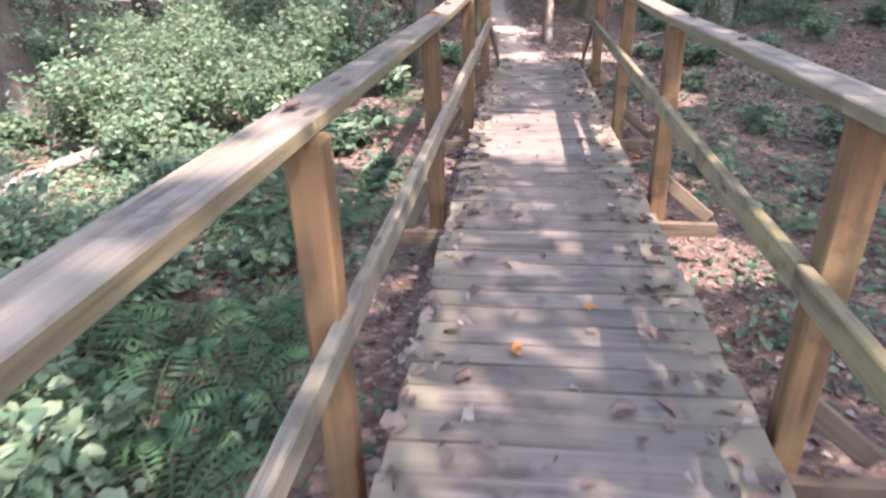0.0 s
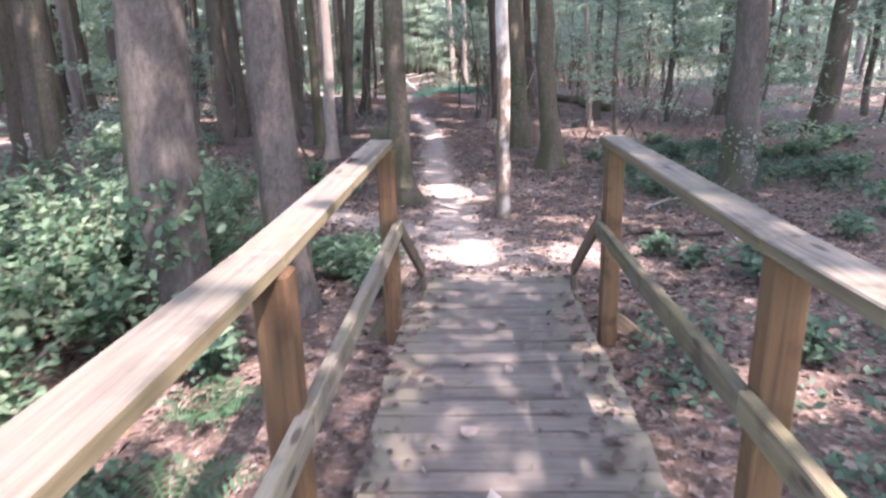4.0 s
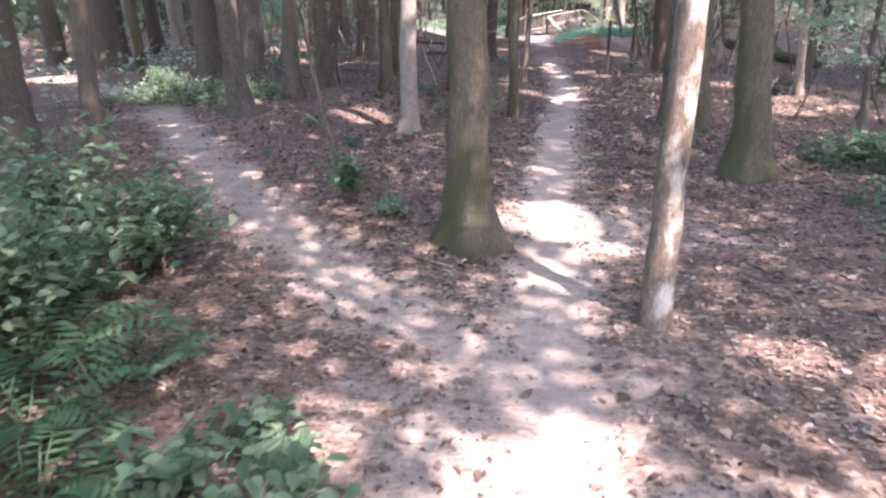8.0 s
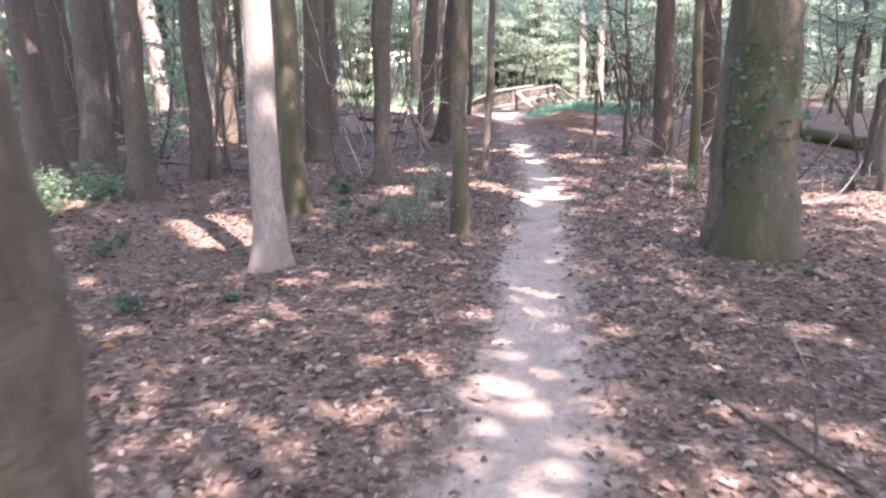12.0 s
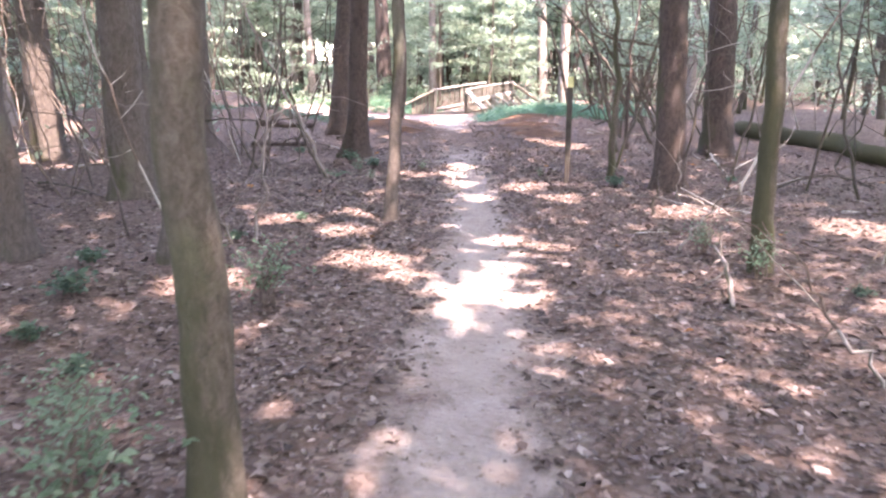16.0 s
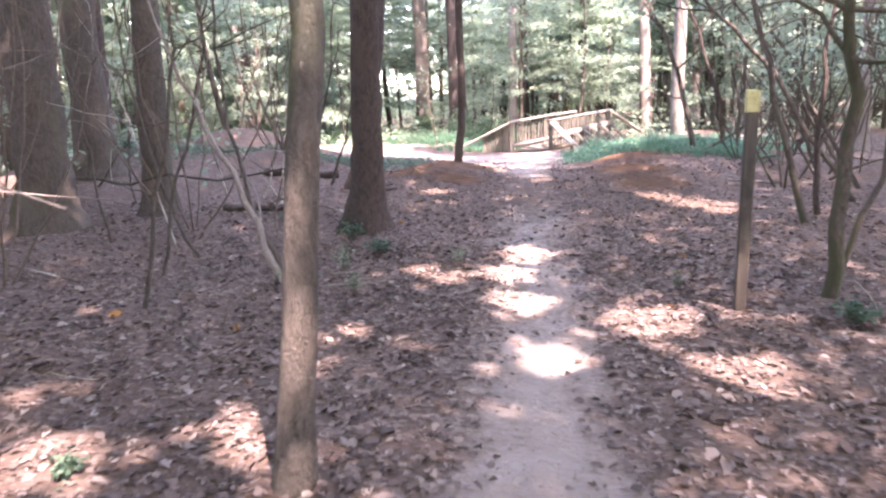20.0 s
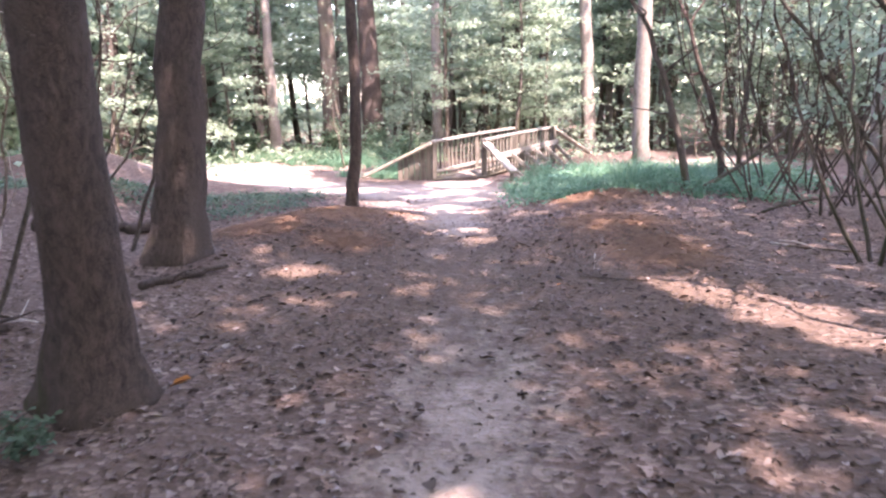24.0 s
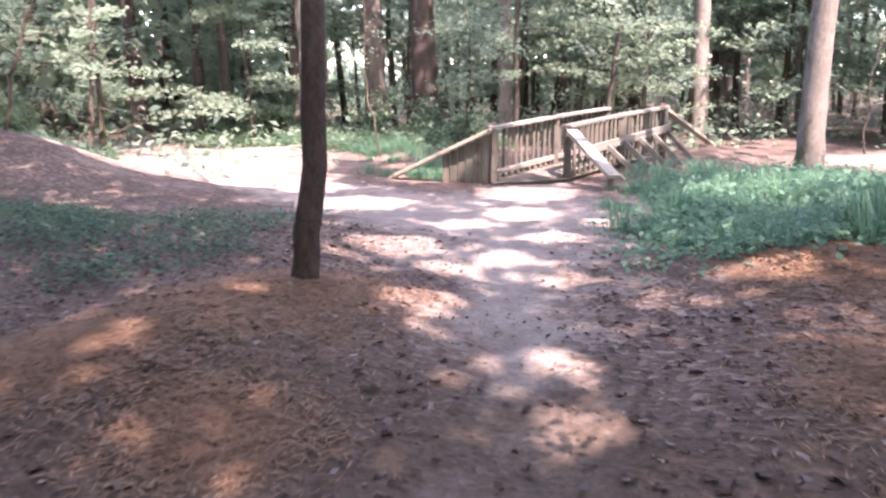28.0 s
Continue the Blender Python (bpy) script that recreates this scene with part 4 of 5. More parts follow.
def plank_mesh(name, sx, sy, sz, material, rng):
    bm = bmesh.new()
    bmesh.ops.create_cube(bm, size=1.0)
    bmesh.ops.subdivide_edges(bm, edges=[e for e in bm.edges if abs(e.verts[0].co.x - e.verts[1].co.x) > 0.5], cuts=3)
    for v in bm.verts:
        u = v.co.x
        v.co = Vector((u * sx + rng.uniform(-0.006, 0.006), v.co.y * (sy + rng.uniform(-0.006, 0.003)), v.co.z * sz + 0.003 * math.sin(u * 7 + sy)))
    return bm


def footbridge():
    bridge = tagged(new("footbridge"), "weathered timber footbridge with plank deck and wooden handrails", "bridge")
    rng = random.Random(5)
    shared = []
    for i in range(5):
        me = bpy.data.meshes.new("plank")
        bm = plank_mesh("plank", 1.26 if i < 4 else 1.13, 0.141, 0.04, M_DECK, rng)
        bm.to_mesh(me)
        bm.free()
        me.materials.append(M_DECK)
        shared.append(me)
    y = -4.0
    while y < 10.16:
        ob = part("plank", shared[rng.randrange(4) if y < 9.4 else 4], None, bridge)
        ob.matrix_basis = pose((0.21 if y < 9.4 else 0.27) + rng.uniform(-0.012, 0.012), y, deck_z(y) - 0.02 + rng.uniform(-0.003, 0.003), -2.29, rng.uniform(-0.3, 0.3), rng.choice((0, 180)) + rng.uniform(-0.35, 0.35))
        y += 0.156
    for x in (-0.34, 0.21, 0.76):
        timber("stringer", (x, -4.0, deck_z(-4) - 0.14), (x, 10.1, deck_z(10.1) - 0.14), 0.06, 0.19, M_BEAM, bridge)
    for side, ys in ((-1, (-3.3, -0.8, 1.65, 4.15, 6.5, 8.88)), (1, (-3.2, -0.6, 1.95, 4.4, 6.6, 8.88))):
        def xp(v):
            return -0.60 + 0.013 * (v - 2) if side < 0 else 0.965

        def low(v):
            return 0.36 + 0.012 * (9.1 - v) if side < 0 else 0.325 + 0.026 * (9.1 - v)

        for y in ys:
            foot = gz(xp(y), y) - 0.25
            top = rail_z(y) - 0.052
            ob = part("post", post_mesh("post", 0.108, 0.102, top - foot, M_POST), None, bridge)
            ob.matrix_basis = pose(xp(y) + (0.042 if side < 0 else 0.0), y, foot, rng.uniform(-0.5, 0.5), rng.uniform(-0.8, 0.8), rng.uniform(-2, 2))
            zb = deck_z(y) - 0.285
            timber("cross_beam", (xp(y) - side * 0.35, y - 0.075, zb), (xp(y) + (-0.2 if side < 0 else 0.40), y - 0.075, zb), 0.05, 0.10, M_BEAM, bridge)
            timber("brace", (xp(y) + (-0.19 if side < 0 else 0.38), y + 0.07, zb + 0.02), (xp(y) + side * 0.02, y + 0.07, deck_z(y) + 0.04), 0.045, 0.09, M_BEAM, bridge)
        for a, b in zip(ys[:-1], ys[1:]):
            last = b == ys[-1]
            e = b + (0.14 if last else -0.006)
            timber("top_rail", (xp(a), a, rail_z(a) - 0.026), (xp(e), e, rail_z(e) - 0.026), 0.15, 0.05, M_RAIL, bridge, rng.uniform(-1, 1))
            e = b + (0.06 if last else -0.006)
            timber("lower_rail", (xp(a) + (0.10 if side < 0 else -0.073), a, low(a) - 0.05), (xp(e) + (0.10 if side < 0 else -0.073), e, low(e) - 0.05), 0.048, 0.10, M_GREYRAIL if side < 0 else M_LOWRAIL, bridge, rng.uniform(-3, 3))
        a = (xp(8.9) - side * 0.065, 8.93, low(8.95) + 0.02)
        b = (-0.33 if side < 0 else 0.875, 9.82, -0.30)
        timber("end_board", a, b, 0.034, 0.10, M_BEAM, bridge)
        foot = gz(b[0], b[1]) - 0.15
        ob = part("stake", post_mesh("stake", 0.05, 0.05, -0.33 - foot, M_DARKWOOD), None, bridge)
        ob.matrix_basis = pose(b[0], b[1] - 0.04, foot)
    return bridge


footbridge()


# ---- the small bridge at the trail's end ----
def far_bridge():
    bridge = tagged(new("picket_bridge"), "small pale timber bridge with picket railings and sloping wing rails", "bridge")
    A, B = Vector((-3.98, 38.15, 0)), Vector((-3.08, 38.7, 0))
    ax = Vector((0.44, 0.90, 0)).normalized()
    L = 2.9
    rng = random.Random(8)

    def dz(s):
        return -0.60 + 0.17 * (s / L) ** 0.8 if s > 0 else -0.60

    s = 0.0
    across = (B - A)
    tilt = math.degrees(math.atan2(across.y, across.x))
    me = post_mesh("plank", across.length + 0.05, 0.135, 0.035, M_PALEZ)
    me.materials[0] = M_DECK
    while s < L:
        m = (A + B) / 2 + ax * s
        ob = part("plank", me, None, bridge)
        ob.matrix_basis = pose(m.x, m.y, dz(s) - 0.0, 0, 0, tilt)
        s += 0.143
    for o, out in ((A, -1), (B, 1)):
        for s in (0.0, L / 2, L):
            p = o + ax * s
            g = gz(p.x, p.y) - 0.2
            ob = part("post", post_mesh("post", 0.085, 0.085, dz(s) + 0.70 - g, M_PALEZ), None, bridge)
            ob.matrix_basis = pose(p.x, p.y, g, rng.uniform(-1, 1), rng.uniform(-1, 1), 25)
        s0, s1 = 0.0, L / 2
        for s0, s1 in ((-0.03, L / 2), (L / 2, L + 0.04)):
            p, q = o + ax * s0, o + ax * s1
            timber("top_rail", (p.x, p.y, dz(s0) + 0.72), (q.x, q.y, dz(s1) + 0.72), 0.13, 0.045, M_PALE, bridge)
            timber("lower_rail", (p.x, p.y, dz(s0) + 0.14), (q.x, q.y, dz(s1) + 0.14), 0.04, 0.07, M_PALE, bridge)
        s = 0.13
        while s < L - 0.05:
            p = o + ax * s + Vector((0.9, -0.44, 0)) * 0.035 * out
            ob = part("picket", post_mesh("picket", 0.038, 0.038, 0.66, M_PALEZ, 0.004), None, bridge)
            ob.matrix_basis = pose(p.x, p.y, dz(s) + 0.04, rng.uniform(-1.5, 1.5), rng.uniform(-1.5, 1.5), 25)
            s += 0.135
    n = Vector((0.9, -0.44, 0))
    p, q = B + ax * 0.15 + n * 0.09, B + ax * (L + 0.05) + n * 0.09
    timber("outer_beam", (p.x, p.y, dz(0) + 0.36), (q.x, q.y, dz(L) + 0.40), 0.045, 0.12, M_PALE, bridge)
    for i in range(6):
        s = 0.4 + i * 0.48
        p = B + ax * s + n * 0.11
        q = B + ax * (s + 0.1) + n * 0.62
        timber("strut", (q.x, q.y, gz(q.x, q.y) - 0.05), (p.x, p.y, dz(s) + 0.34), 0.045, 0.07, M_PALE, bridge)
    timber("wing_rail", (A.x - 0.02, A.y - 0.03, 0.10), (-5.45, 38.35, -0.56), 0.15, 0.05, M_WING, bridge)
    timber("wing_rail", (B.x + 0.05, B.y - 0.06, 0.06), (-2.42, 37.75, -0.42), 0.16, 0.055, M_WING, bridge)
    ob = part("wing_post", post_mesh("wing_post", 0.07, 0.07, 0.42, M_PALEZ), None, bridge)
    ob.matrix_basis = pose(-2.46, 37.80, -0.86)
    q = B + ax * (L + 0.03)
    timber("wing_rail", (q.x, q.y, 0.25), (q.x + 0.85, q.y + 1.5, -0.40), 0.13, 0.05, M_WING, bridge)
    for i in range(6):
        x = A.x - 0.10 - i * 0.115
        t = 0.10 - (A.x - x) * 0.45
        ob = part("wing_board", post_mesh("wing_board", 0.10, 0.022, t + 0.72, M_PALEZ, 0.003), None, bridge)
        ob.matrix_basis = pose(x, A.y + 0.02 + 0.016 * i, -0.74)
    return bridge


far_bridge()


# ---- the waymark post ----
def waymark(x, y):
    post = tagged(new("waymark_post"), "slim dark wooden marker post with a yellow painted top", "post")
    z = gz(x, y)
    post.location = (x, y, z)
    ob = part("shaft", post_mesh("shaft", 0.066, 0.056, 1.46, M_DARKWOOD), None, post)
    ob.location = (0, 0, -0.2)
    ob = part("painted_top", post_mesh("painted_top", 0.072, 0.062, 0.13, M_YELLOW), None, post, "yellow painted top")
    ob.location = (0, 0, 1.145)
    return post


waymark(-0.22, 26.05)


# ---- saplings, bare branches and logs ----
def sapling(x, y, tip, bend, r, kind="dark", twigs=6, seed=1, leaves=0, name="sapling", label=""):
    """A thin stem from the ground to tip (from its foot), bowed, with side twigs."""
    rng = np.random.default_rng(seed)
    ob = tagged(new(name), label or "thin bare sapling growing out of the leaf litter", "sapling", "saplings")
    ob.location = (x, y, gz(x, y))
    line = curve_points((0, 0, -0.06), tip, bend, 14, 0.018, rng)
    part("stem", quick("stem", *tube_arrays(line, np.linspace(r, r * 0.3, 14), 7), BARKS[kind][0], True), None, ob)
    bits, cs = [], []
    for i in range(twigs):
        k = int(rng.integers(3, 13))
        s = line[k]
        d = rng.normal(size=3) * np.array([1, 1, 0.3]) + np.array([0, 0, 0.6])
        e = s + d / np.linalg.norm(d) * rng.uniform(0.4, 1.1)
        tw = curve_points(s, e, rng.normal(size=3) * 0.08, 7, 0.012, rng)
        bits.append(tube_arrays(tw, np.linspace(r * 0.38, 0.002, 7), 5))
        cs.append(tw[3:] + rng.normal(size=(4, 3)) * 0.06)
    for bit in bits:
        part("twig", quick("twig", *bit, BARKS[kind][0], True), None, ob)
    if leaves:
        c = np.repeat(np.concatenate(cs), leaves * 2, 0)
        part("foliage", leaf_mesh("foliage", c + rng.normal(size=c.shape) * 0.12, 0.072, L_UNDER, rng, 0.5, 0.6, 0.1, False, 0.2), None, ob)
    return ob


sapling(-2.27, 14.78, (-0.55, 0.3, 2.6), (-0.1, 0, 0), 0.028, "dark", 3, 2, label="thin dark sapling with a tuft of leaves at its foot")
sapling(-2.75, 22.6, (0.05, 0.1, 1.9), (0.1, 0, 0), 0.015, "white", 7, 3)
sapling(-2.85, 22.5, (-0.25, 0.1, 1.0), (-0.1, 0, 0), 0.011, "white", 5, 33)
sapling(0.32, 26.35, (-0.2, 0.1, 3.2), (0.1, 0, 0), 0.05, "moss", 7, 4)
sapling(0.36, 26.5, (0.7, 0.4, 3.0), (0.1, 0, 0.1), 0.022, "dark", 5, 5)
sapling(0.62, 28.5, (-0.75, 0.3, 3.2), (-0.1, 0, 0.2), 0.035, "dark", 5, 6)
sapling(0.8, 28.9, (0.3, 0.3, 3.4), (-0.15, 0, 0), 0.03, "pine", 5, 7)
sapling(1.9, 26.9, (0.2, 0.2, 3.3), (0.2, 0, 0), 0.02, "dark", 5, 8)
sapling(0.0, 34.3, (-1.15, 0.3, 3.0), (0.12, 0, 0.25), 0.05, "dark", 6, 9)
sapling(0.02, 34.2, (1.9, 0.5, 1.75), (0.2, 0, -0.1), 0.03, "dark", 5, 10)
sapling(0.55, 34.9, (-0.75, 0.2, 2.6), (0.1, 0, 0.1), 0.05, "pine", 6, 11)
sapling(0.8, 35.2, (0.35, 0.3, 3.0), (-0.1, 0, 0), 0.04, "dark", 6, 12)
sapling(0.9, 33.6, (-0.1, 0.3, 2.4), (0.1, 0, 0), 0.015, "dark", 8, 13)
sapling(1.2, 34.3, (0.4, 0.1, 2.2), (0.1, 0, 0), 0.012, "dark", 8, 14)
sapling(-3.3, 26.1, (-1.25, 0.2, 2.4), (0.05, 0, -0.1), 0.03, "white", 3, 15, label="leaning pale sapling beside the trail")
sapling(-3.5, 26.4, (-0.55, 0.3, 2.6), (-0.2, 0, 0), 0.022, "dark", 5, 16)
sapling(-4.6, 26.9, (-0.8, 0.3, 3.0), (-0.3, 0, 0), 0.02, "dark", 6, 17)
sapling(-5.3, 30.9, (0.4, 0.3, 3.0), (0.2, 0, 0), 0.02, "dark", 6, 18)
sapling(-4.9, 29.0, (0.6, 0.3, 3.0), (0.25, 0, 0), 0.018, "dark", 6, 19)
sapling(0.55, 23.1, (0.35, -0.3, 0.75), (0.05, 0, -0.05), 0.012, "pale", 5, 21)
sapling(1.15, 20.7, (-0.6, 0.25, 0.7), (0.05, 0, -0.05), 0.012, "pale", 4, 22)
sapling(2.3, 23.2, (0.2, 0.2, 3.0), (-0.1, 0, 0), 0.02, "dark", 7, 23)
sapling(2.9, 25.4, (-0.4, 0.2, 3.2), (-0.2, 0, 0), 0.02, "dark", 7, 24)
sapling(3.6, 20.4, (0.8, 0.2, 2.6), (0.2, 0, 0), 0.022, "dark", 8, 25, 3)
sapling(3.9, 20.1, (-0.5, 0.3, 2.5), (-0.2, 0, 0), 0.02, "dark", 8, 26, 3)
sapling(2.6, 19.7, (0.5, 0.3, 2.0), (0.1, 0, 0.1), 0.015, "dark", 8, 27)
sapling(-5.8, 22.9, (0.35, 0.2, 2.8), (-0.25, 0, 0), 0.03, "dark", 6, 28)
sapling(-4.2, 20.9, (0.6, 0.2, 1.6), (0.1, 0, 0.1), 0.014, "dark", 6, 29)
sapling(-12.2, 39.8, (0.3, 0.2, 3.2), (0.1, 0, 0), 0.06, "dark", 8, 31, 4)
sapling(-10.9, 37.0, (1.8, 0.3, 2.8), (-0.2, 0, 0.4), 0.03, "dark", 8, 32, 4)
def bare_shrub(x, y, seed, mat=B_DARK, fine=1.0):
    """A spreading shrub of several thin bare stems from one root."""
    rng = np.random.default_rng(seed)
    ob = tagged(new("bare_shrub"), "spreading woodland shrub of thin bare stems", "shrub", "bare shrubs")
    ob.location = (x, y, gz(x, y))
    for k in range(5):
        a = k * 1.26 + rng.uniform(0, 1)
        d = np.array([math.cos(a), 0.6 * math.sin(a), 0])
        line = curve_points(d * 0.08 + np.array([0, 0, -0.05]), d * rng.uniform(0.8, 1.4) + np.array([0, 0, rng.uniform(2.2, 3.1)]), d * 0.25, 12, 0.015, rng)
        stem = part("stem", quick("stem", *tube_arrays(line, np.linspace(0.018 * fine, 0.005, 12), 6), mat, True), None, ob)
        for i in range(4):
            s = line[int(rng.integers(4, 11))]
            e = s + rng.normal(size=3) * np.array([0.35, 0.3, 0.2]) + np.array([0, 0, 0.35])
            part("twig", quick("twig", *tube_arrays(curve_points(s, e, (0, 0, 0), 6, 0.012, rng), np.linspace(0.006, 0.002, 6), 4), mat, True), None, stem)
    return ob


for i, (x, y) in enumerate([(-7.0, 32.7), (-7.5, 33.2), (0.9, 31.2), (1.6, 32.4), (2.4, 30.6)]):
    bare_shrub(x, y, 200 + i)
for i, (x, y) in enumerate([(0.7, 33.9), (1.0, 34.7), (1.25, 33.4), (1.6, 35.0), (1.9, 34.2), (2.3, 35.4)]):
    bare_shrub(x, y, 300 + i, B_PINE, 0.75)
for i, (x, y) in enumerate([(-5.6, 25.7), (-6.7, 26.3), (-7.7, 25.4), (-5.3, 27.7), (-8.3, 28.4), (-6.0, 24.6), (-9.4, 27.0)]):
    bare_shrub(x, y, 250 + i, M_TWIG, 0.6)
sapling(3.4, 19.2, (0.6, 0.2, 2.4), (0.1, 0, 0), 0.014, "white", 8, 240)
sapling(4.4, 20.5, (-0.5, 0.2, 2.6), (0.1, 0, 0), 0.014, "white", 8, 241)
sapling(5.2, 19.6, (0.3, 0.2, 2.2), (0.1, 0, 0), 0.014, "white", 8, 242)
sapling(1.3, 29.6, (-2.3, 0.2, 2.5), (-0.2, 0, 0.7), 0.03, "dark", 16, 230, 11, label="arching leafy sapling leaning over the trail")
sapling(1.6, 30.6, (-1.9, 0.3, 3.0), (-0.2, 0, 0.5), 0.028, "dark", 16, 231, 11, label="arching leafy sapling leaning over the trail")
sapling(2.0, 33.0, (-2.4, 0.2, 3.2), (-0.2, 0, 0.6), 0.03, "dark", 16, 232, 11, label="arching leafy sapling leaning over the trail")
sapling(-3.9, 25.3, (0.5, 0.2, 2.7), (0.1, 0, 0.2), 0.016, "dark", 9, 233)
sapling(-4.5, 26.2, (0.8, 0.2, 2.9), (0.1, 0, 0.2), 0.016, "dark", 9, 234)
sapling(-5.2, 25.0, (-0.4, 0.2, 2.6), (0.1, 0, 0.2), 0.016, "dark", 9, 235)
for i in range(34):
    x, y = RNG.uniform(-14, 12), RNG.uniform(14, 44)
    if float(seg_dist(x, y, MAIN)) < 3.2 or float(seg_dist(x, y, SIDE)) < 2.8 or float(seg_dist(x, y, BRANCH)) < 1.5:
        continue
    sapling(x, y, (RNG.normal() * 0.5, RNG.normal() * 0.3, RNG.uniform(2.2, 3.6)), (RNG.normal() * 0.15, 0, 0), float(RNG.uniform(0.012, 0.03)), "dark", 8, 60 + i, 3 if i % 2 else 0)


def fallen(a, b, r, kind, seed, name="fallen_branch", label="", twigs=3, lift=0.0, held=0.0):
    """A branch or log lying along the ground from a to b (x, y); held: how high its end is held up by what it leans on."""
    rng = np.random.default_rng(seed)
    n = 12
    s = np.linspace(0, 1, n)[:, None]
    xy = np.asarray(a)[None] * (1 - s) + np.asarray(b)[None] * s
    p = np.concatenate([xy, (height(xy[:, 0], xy[:, 1]) + r * 0.75)[:, None] + lift * 4 * s * (1 - s) + held * s], 1)
    p += rng.normal(size=p.shape) * np.array([0.4, 0.4, 0.1]) * r
    mat = BARKS[kind][0]
    ob = tagged(new(name), label or "fallen grey branch lying in the leaf litter", "branch" if r < 0.06 else "log", "fallen branches")
    ob.location = p[0]
    p = p - p[0]
    v, q = tube_arrays(p, np.linspace(r, r * (0.45 if r < 0.06 else 0.8), n) * (1 + (rng.normal(size=n) * 0.16 if 0.05 < r < 0.1 else 0.0)), 12 if r > 0.05 else 6, 0.26 if r > 0.05 else 0.08, rng)
    sides = 12 if r > 0.05 else 6
    ring = np.arange(sides)
    first, last = len(v), len(v) + 1
    v = np.concatenate([v, [p[0]], [p[-1]]])
    m = len(p) - 1
    caps = [[first, int(ring[(k + 2) % sides]), int(ring[(k + 1) % sides]), int(ring[k])] for k in range(0, sides, 2)]
    caps += [[last, m * sides + k, m * sides + (k + 1) % sides, m * sides + (k + 2) % sides] for k in range(0, sides, 2)]
    me = quick("stem", v, np.concatenate([q, np.array(caps)]), mat, True)
    part("stem", me, None, ob)
    bits = []
    for k in range(twigs):
        st = p[int(rng.integers(3, n - 1))]
        d = rng.normal(size=3) * np.array([1, 1, 0.35]) + np.array([0, 0, 0.35])
        bits.append(tube_arrays(curve_points(st, st + d / np.linalg.norm(d) * rng.uniform(0.2, 0.6), rng.normal(size=3) * 0.04, 6), np.linspace(r * 0.4 if r < 0.06 else 0.015, 0.002, 6), 5))
    for bit in bits:
        part("twig", quick("twig", *bit, mat, True), None, ob)
    return ob


fallen((3.1, 31.2), (4.6, 27.4), 0.16, "moss", 1, "fallen_log", "mossy fallen log lying across the leaf litter", 3)
fallen((-6.6, 31.3), (-5.6, 31.8), 0.07, "pine", 2, "fallen_log", "dark rotting log beside a tree", 2)
fallen((-4.35, 29.7), (-4.0, 30.25), 0.035, "pine", 3, label="short dark rotten branch on the ground", twigs=1)
fallen((-5.45, 28.5), (-4.6, 28.8), 0.048, "pine", 4, label="dark rotten branch among leaves", twigs=4)
fallen((-9.3, 30.0), (-3.47, 26.5), 0.022, "dark", 5, label="long thin dead branch caught low on a sapling", twigs=4, held=0.8)
fallen((-3.0, 26.1), (-2.55, 26.35), 0.013, "white", 6, label="bleached stick on the leaf litter", twigs=1)
fallen((-0.05, 13.95), (0.02, 14.15), 0.008, "dark", 7, twigs=1)
fallen((-2.3, 11.55), (-1.7, 11.35), 0.01, "pale", 8, twigs=1)
fallen((-4.75, 5.05), (-3.35, 7.55), 0.07, "white", 9, "fallen_log", "bleached fallen trunk lying among the shrubs", 2, 0.07)
fallen((-1.4, 17.2), (-0.85, 17.0), 0.012, "dark", 10, twigs=2)
fallen((-2.6, 17.0), (-1.5, 16.8), 0.009, "dark", 11, twigs=2)
fallen((0.3, 16.4), (0.75, 15.7), 0.02, "dark", 12, twigs=1)
fallen((2.2, 12.9), (3.2, 13.4), 0.018, "white", 13, label="bleached bent branch on the ground", twigs=3, lift=0.08)
# stands in for a low shadowed mound; the dark bark carries its shade
fallen((1.75, 11.7), (2.7, 11.55), 0.055, "pine", 14, "fallen_log", "dark half-sunk log shape standing in for a shadowed mound in the leaf litter", 1)
fallen((2.4, 24.6), (4.0, 24.9), 0.015, "pale", 15, twigs=3)
fallen((0.9, 24.9), (1.6, 24.2), 0.014, "pale", 16, twigs=3)
fallen((1.5, 31.6), (3.2, 32.6), 0.02, "dark", 17, twigs=5, lift=0.15)
fallen((0.6, 33.2), (2.6, 33.7), 0.018, "dark", 18, twigs=6, lift=0.2)
fallen((0.3, 31.8), (1.5, 31.5), 0.012, "pale", 19, twigs=3)
for i in range(30):
    y = RNG.uniform(11, 33)
    x = float(np.interp(y, [t[0] for t in TRAIL], [t[1] for t in TRAIL])) + RNG.choice((-1, 1)) * RNG.uniform(0.5, 3.2)
    a = RNG.uniform(0, 6.28)
    ln = RNG.uniform(0.12, 0.5)
    fallen((x, y), (x + ln * math.cos(a), y + ln * math.sin(a)), float(RNG.uniform(0.004, 0.009)), ("dark", "pale", "pine")[i % 3], 100 + i, "fallen_stick", "small dry stick on the leaf litter", 1)


fallen((0.2, 23.55), (0.98, 23.68), 0.011, "pale", 20, twigs=1)
fallen((2.14, 30.0), (1.75, 26.2), 0.028, "pale", 21, label="long pale branch lying beside a dark tree", twigs=4, lift=0.06)
fallen((0.69, 21.7), (0.84, 23.1), 0.018, "white", 22, label="forked bleached branch propped on the leaf litter", twigs=3, lift=0.12)
fallen((-0.02, 19.2), (0.1, 19.65), 0.012, "pale", 23, twigs=2, lift=0.05)
fallen((-3.1, 26.4), (-2.85, 26.58), 0.014, "white", 24, label="bleached stick on the leaf litter", twigs=0)
fallen((-6.6, 24.9), (-5.2, 24.2), 0.02, "dark", 25, twigs=5, lift=0.1)
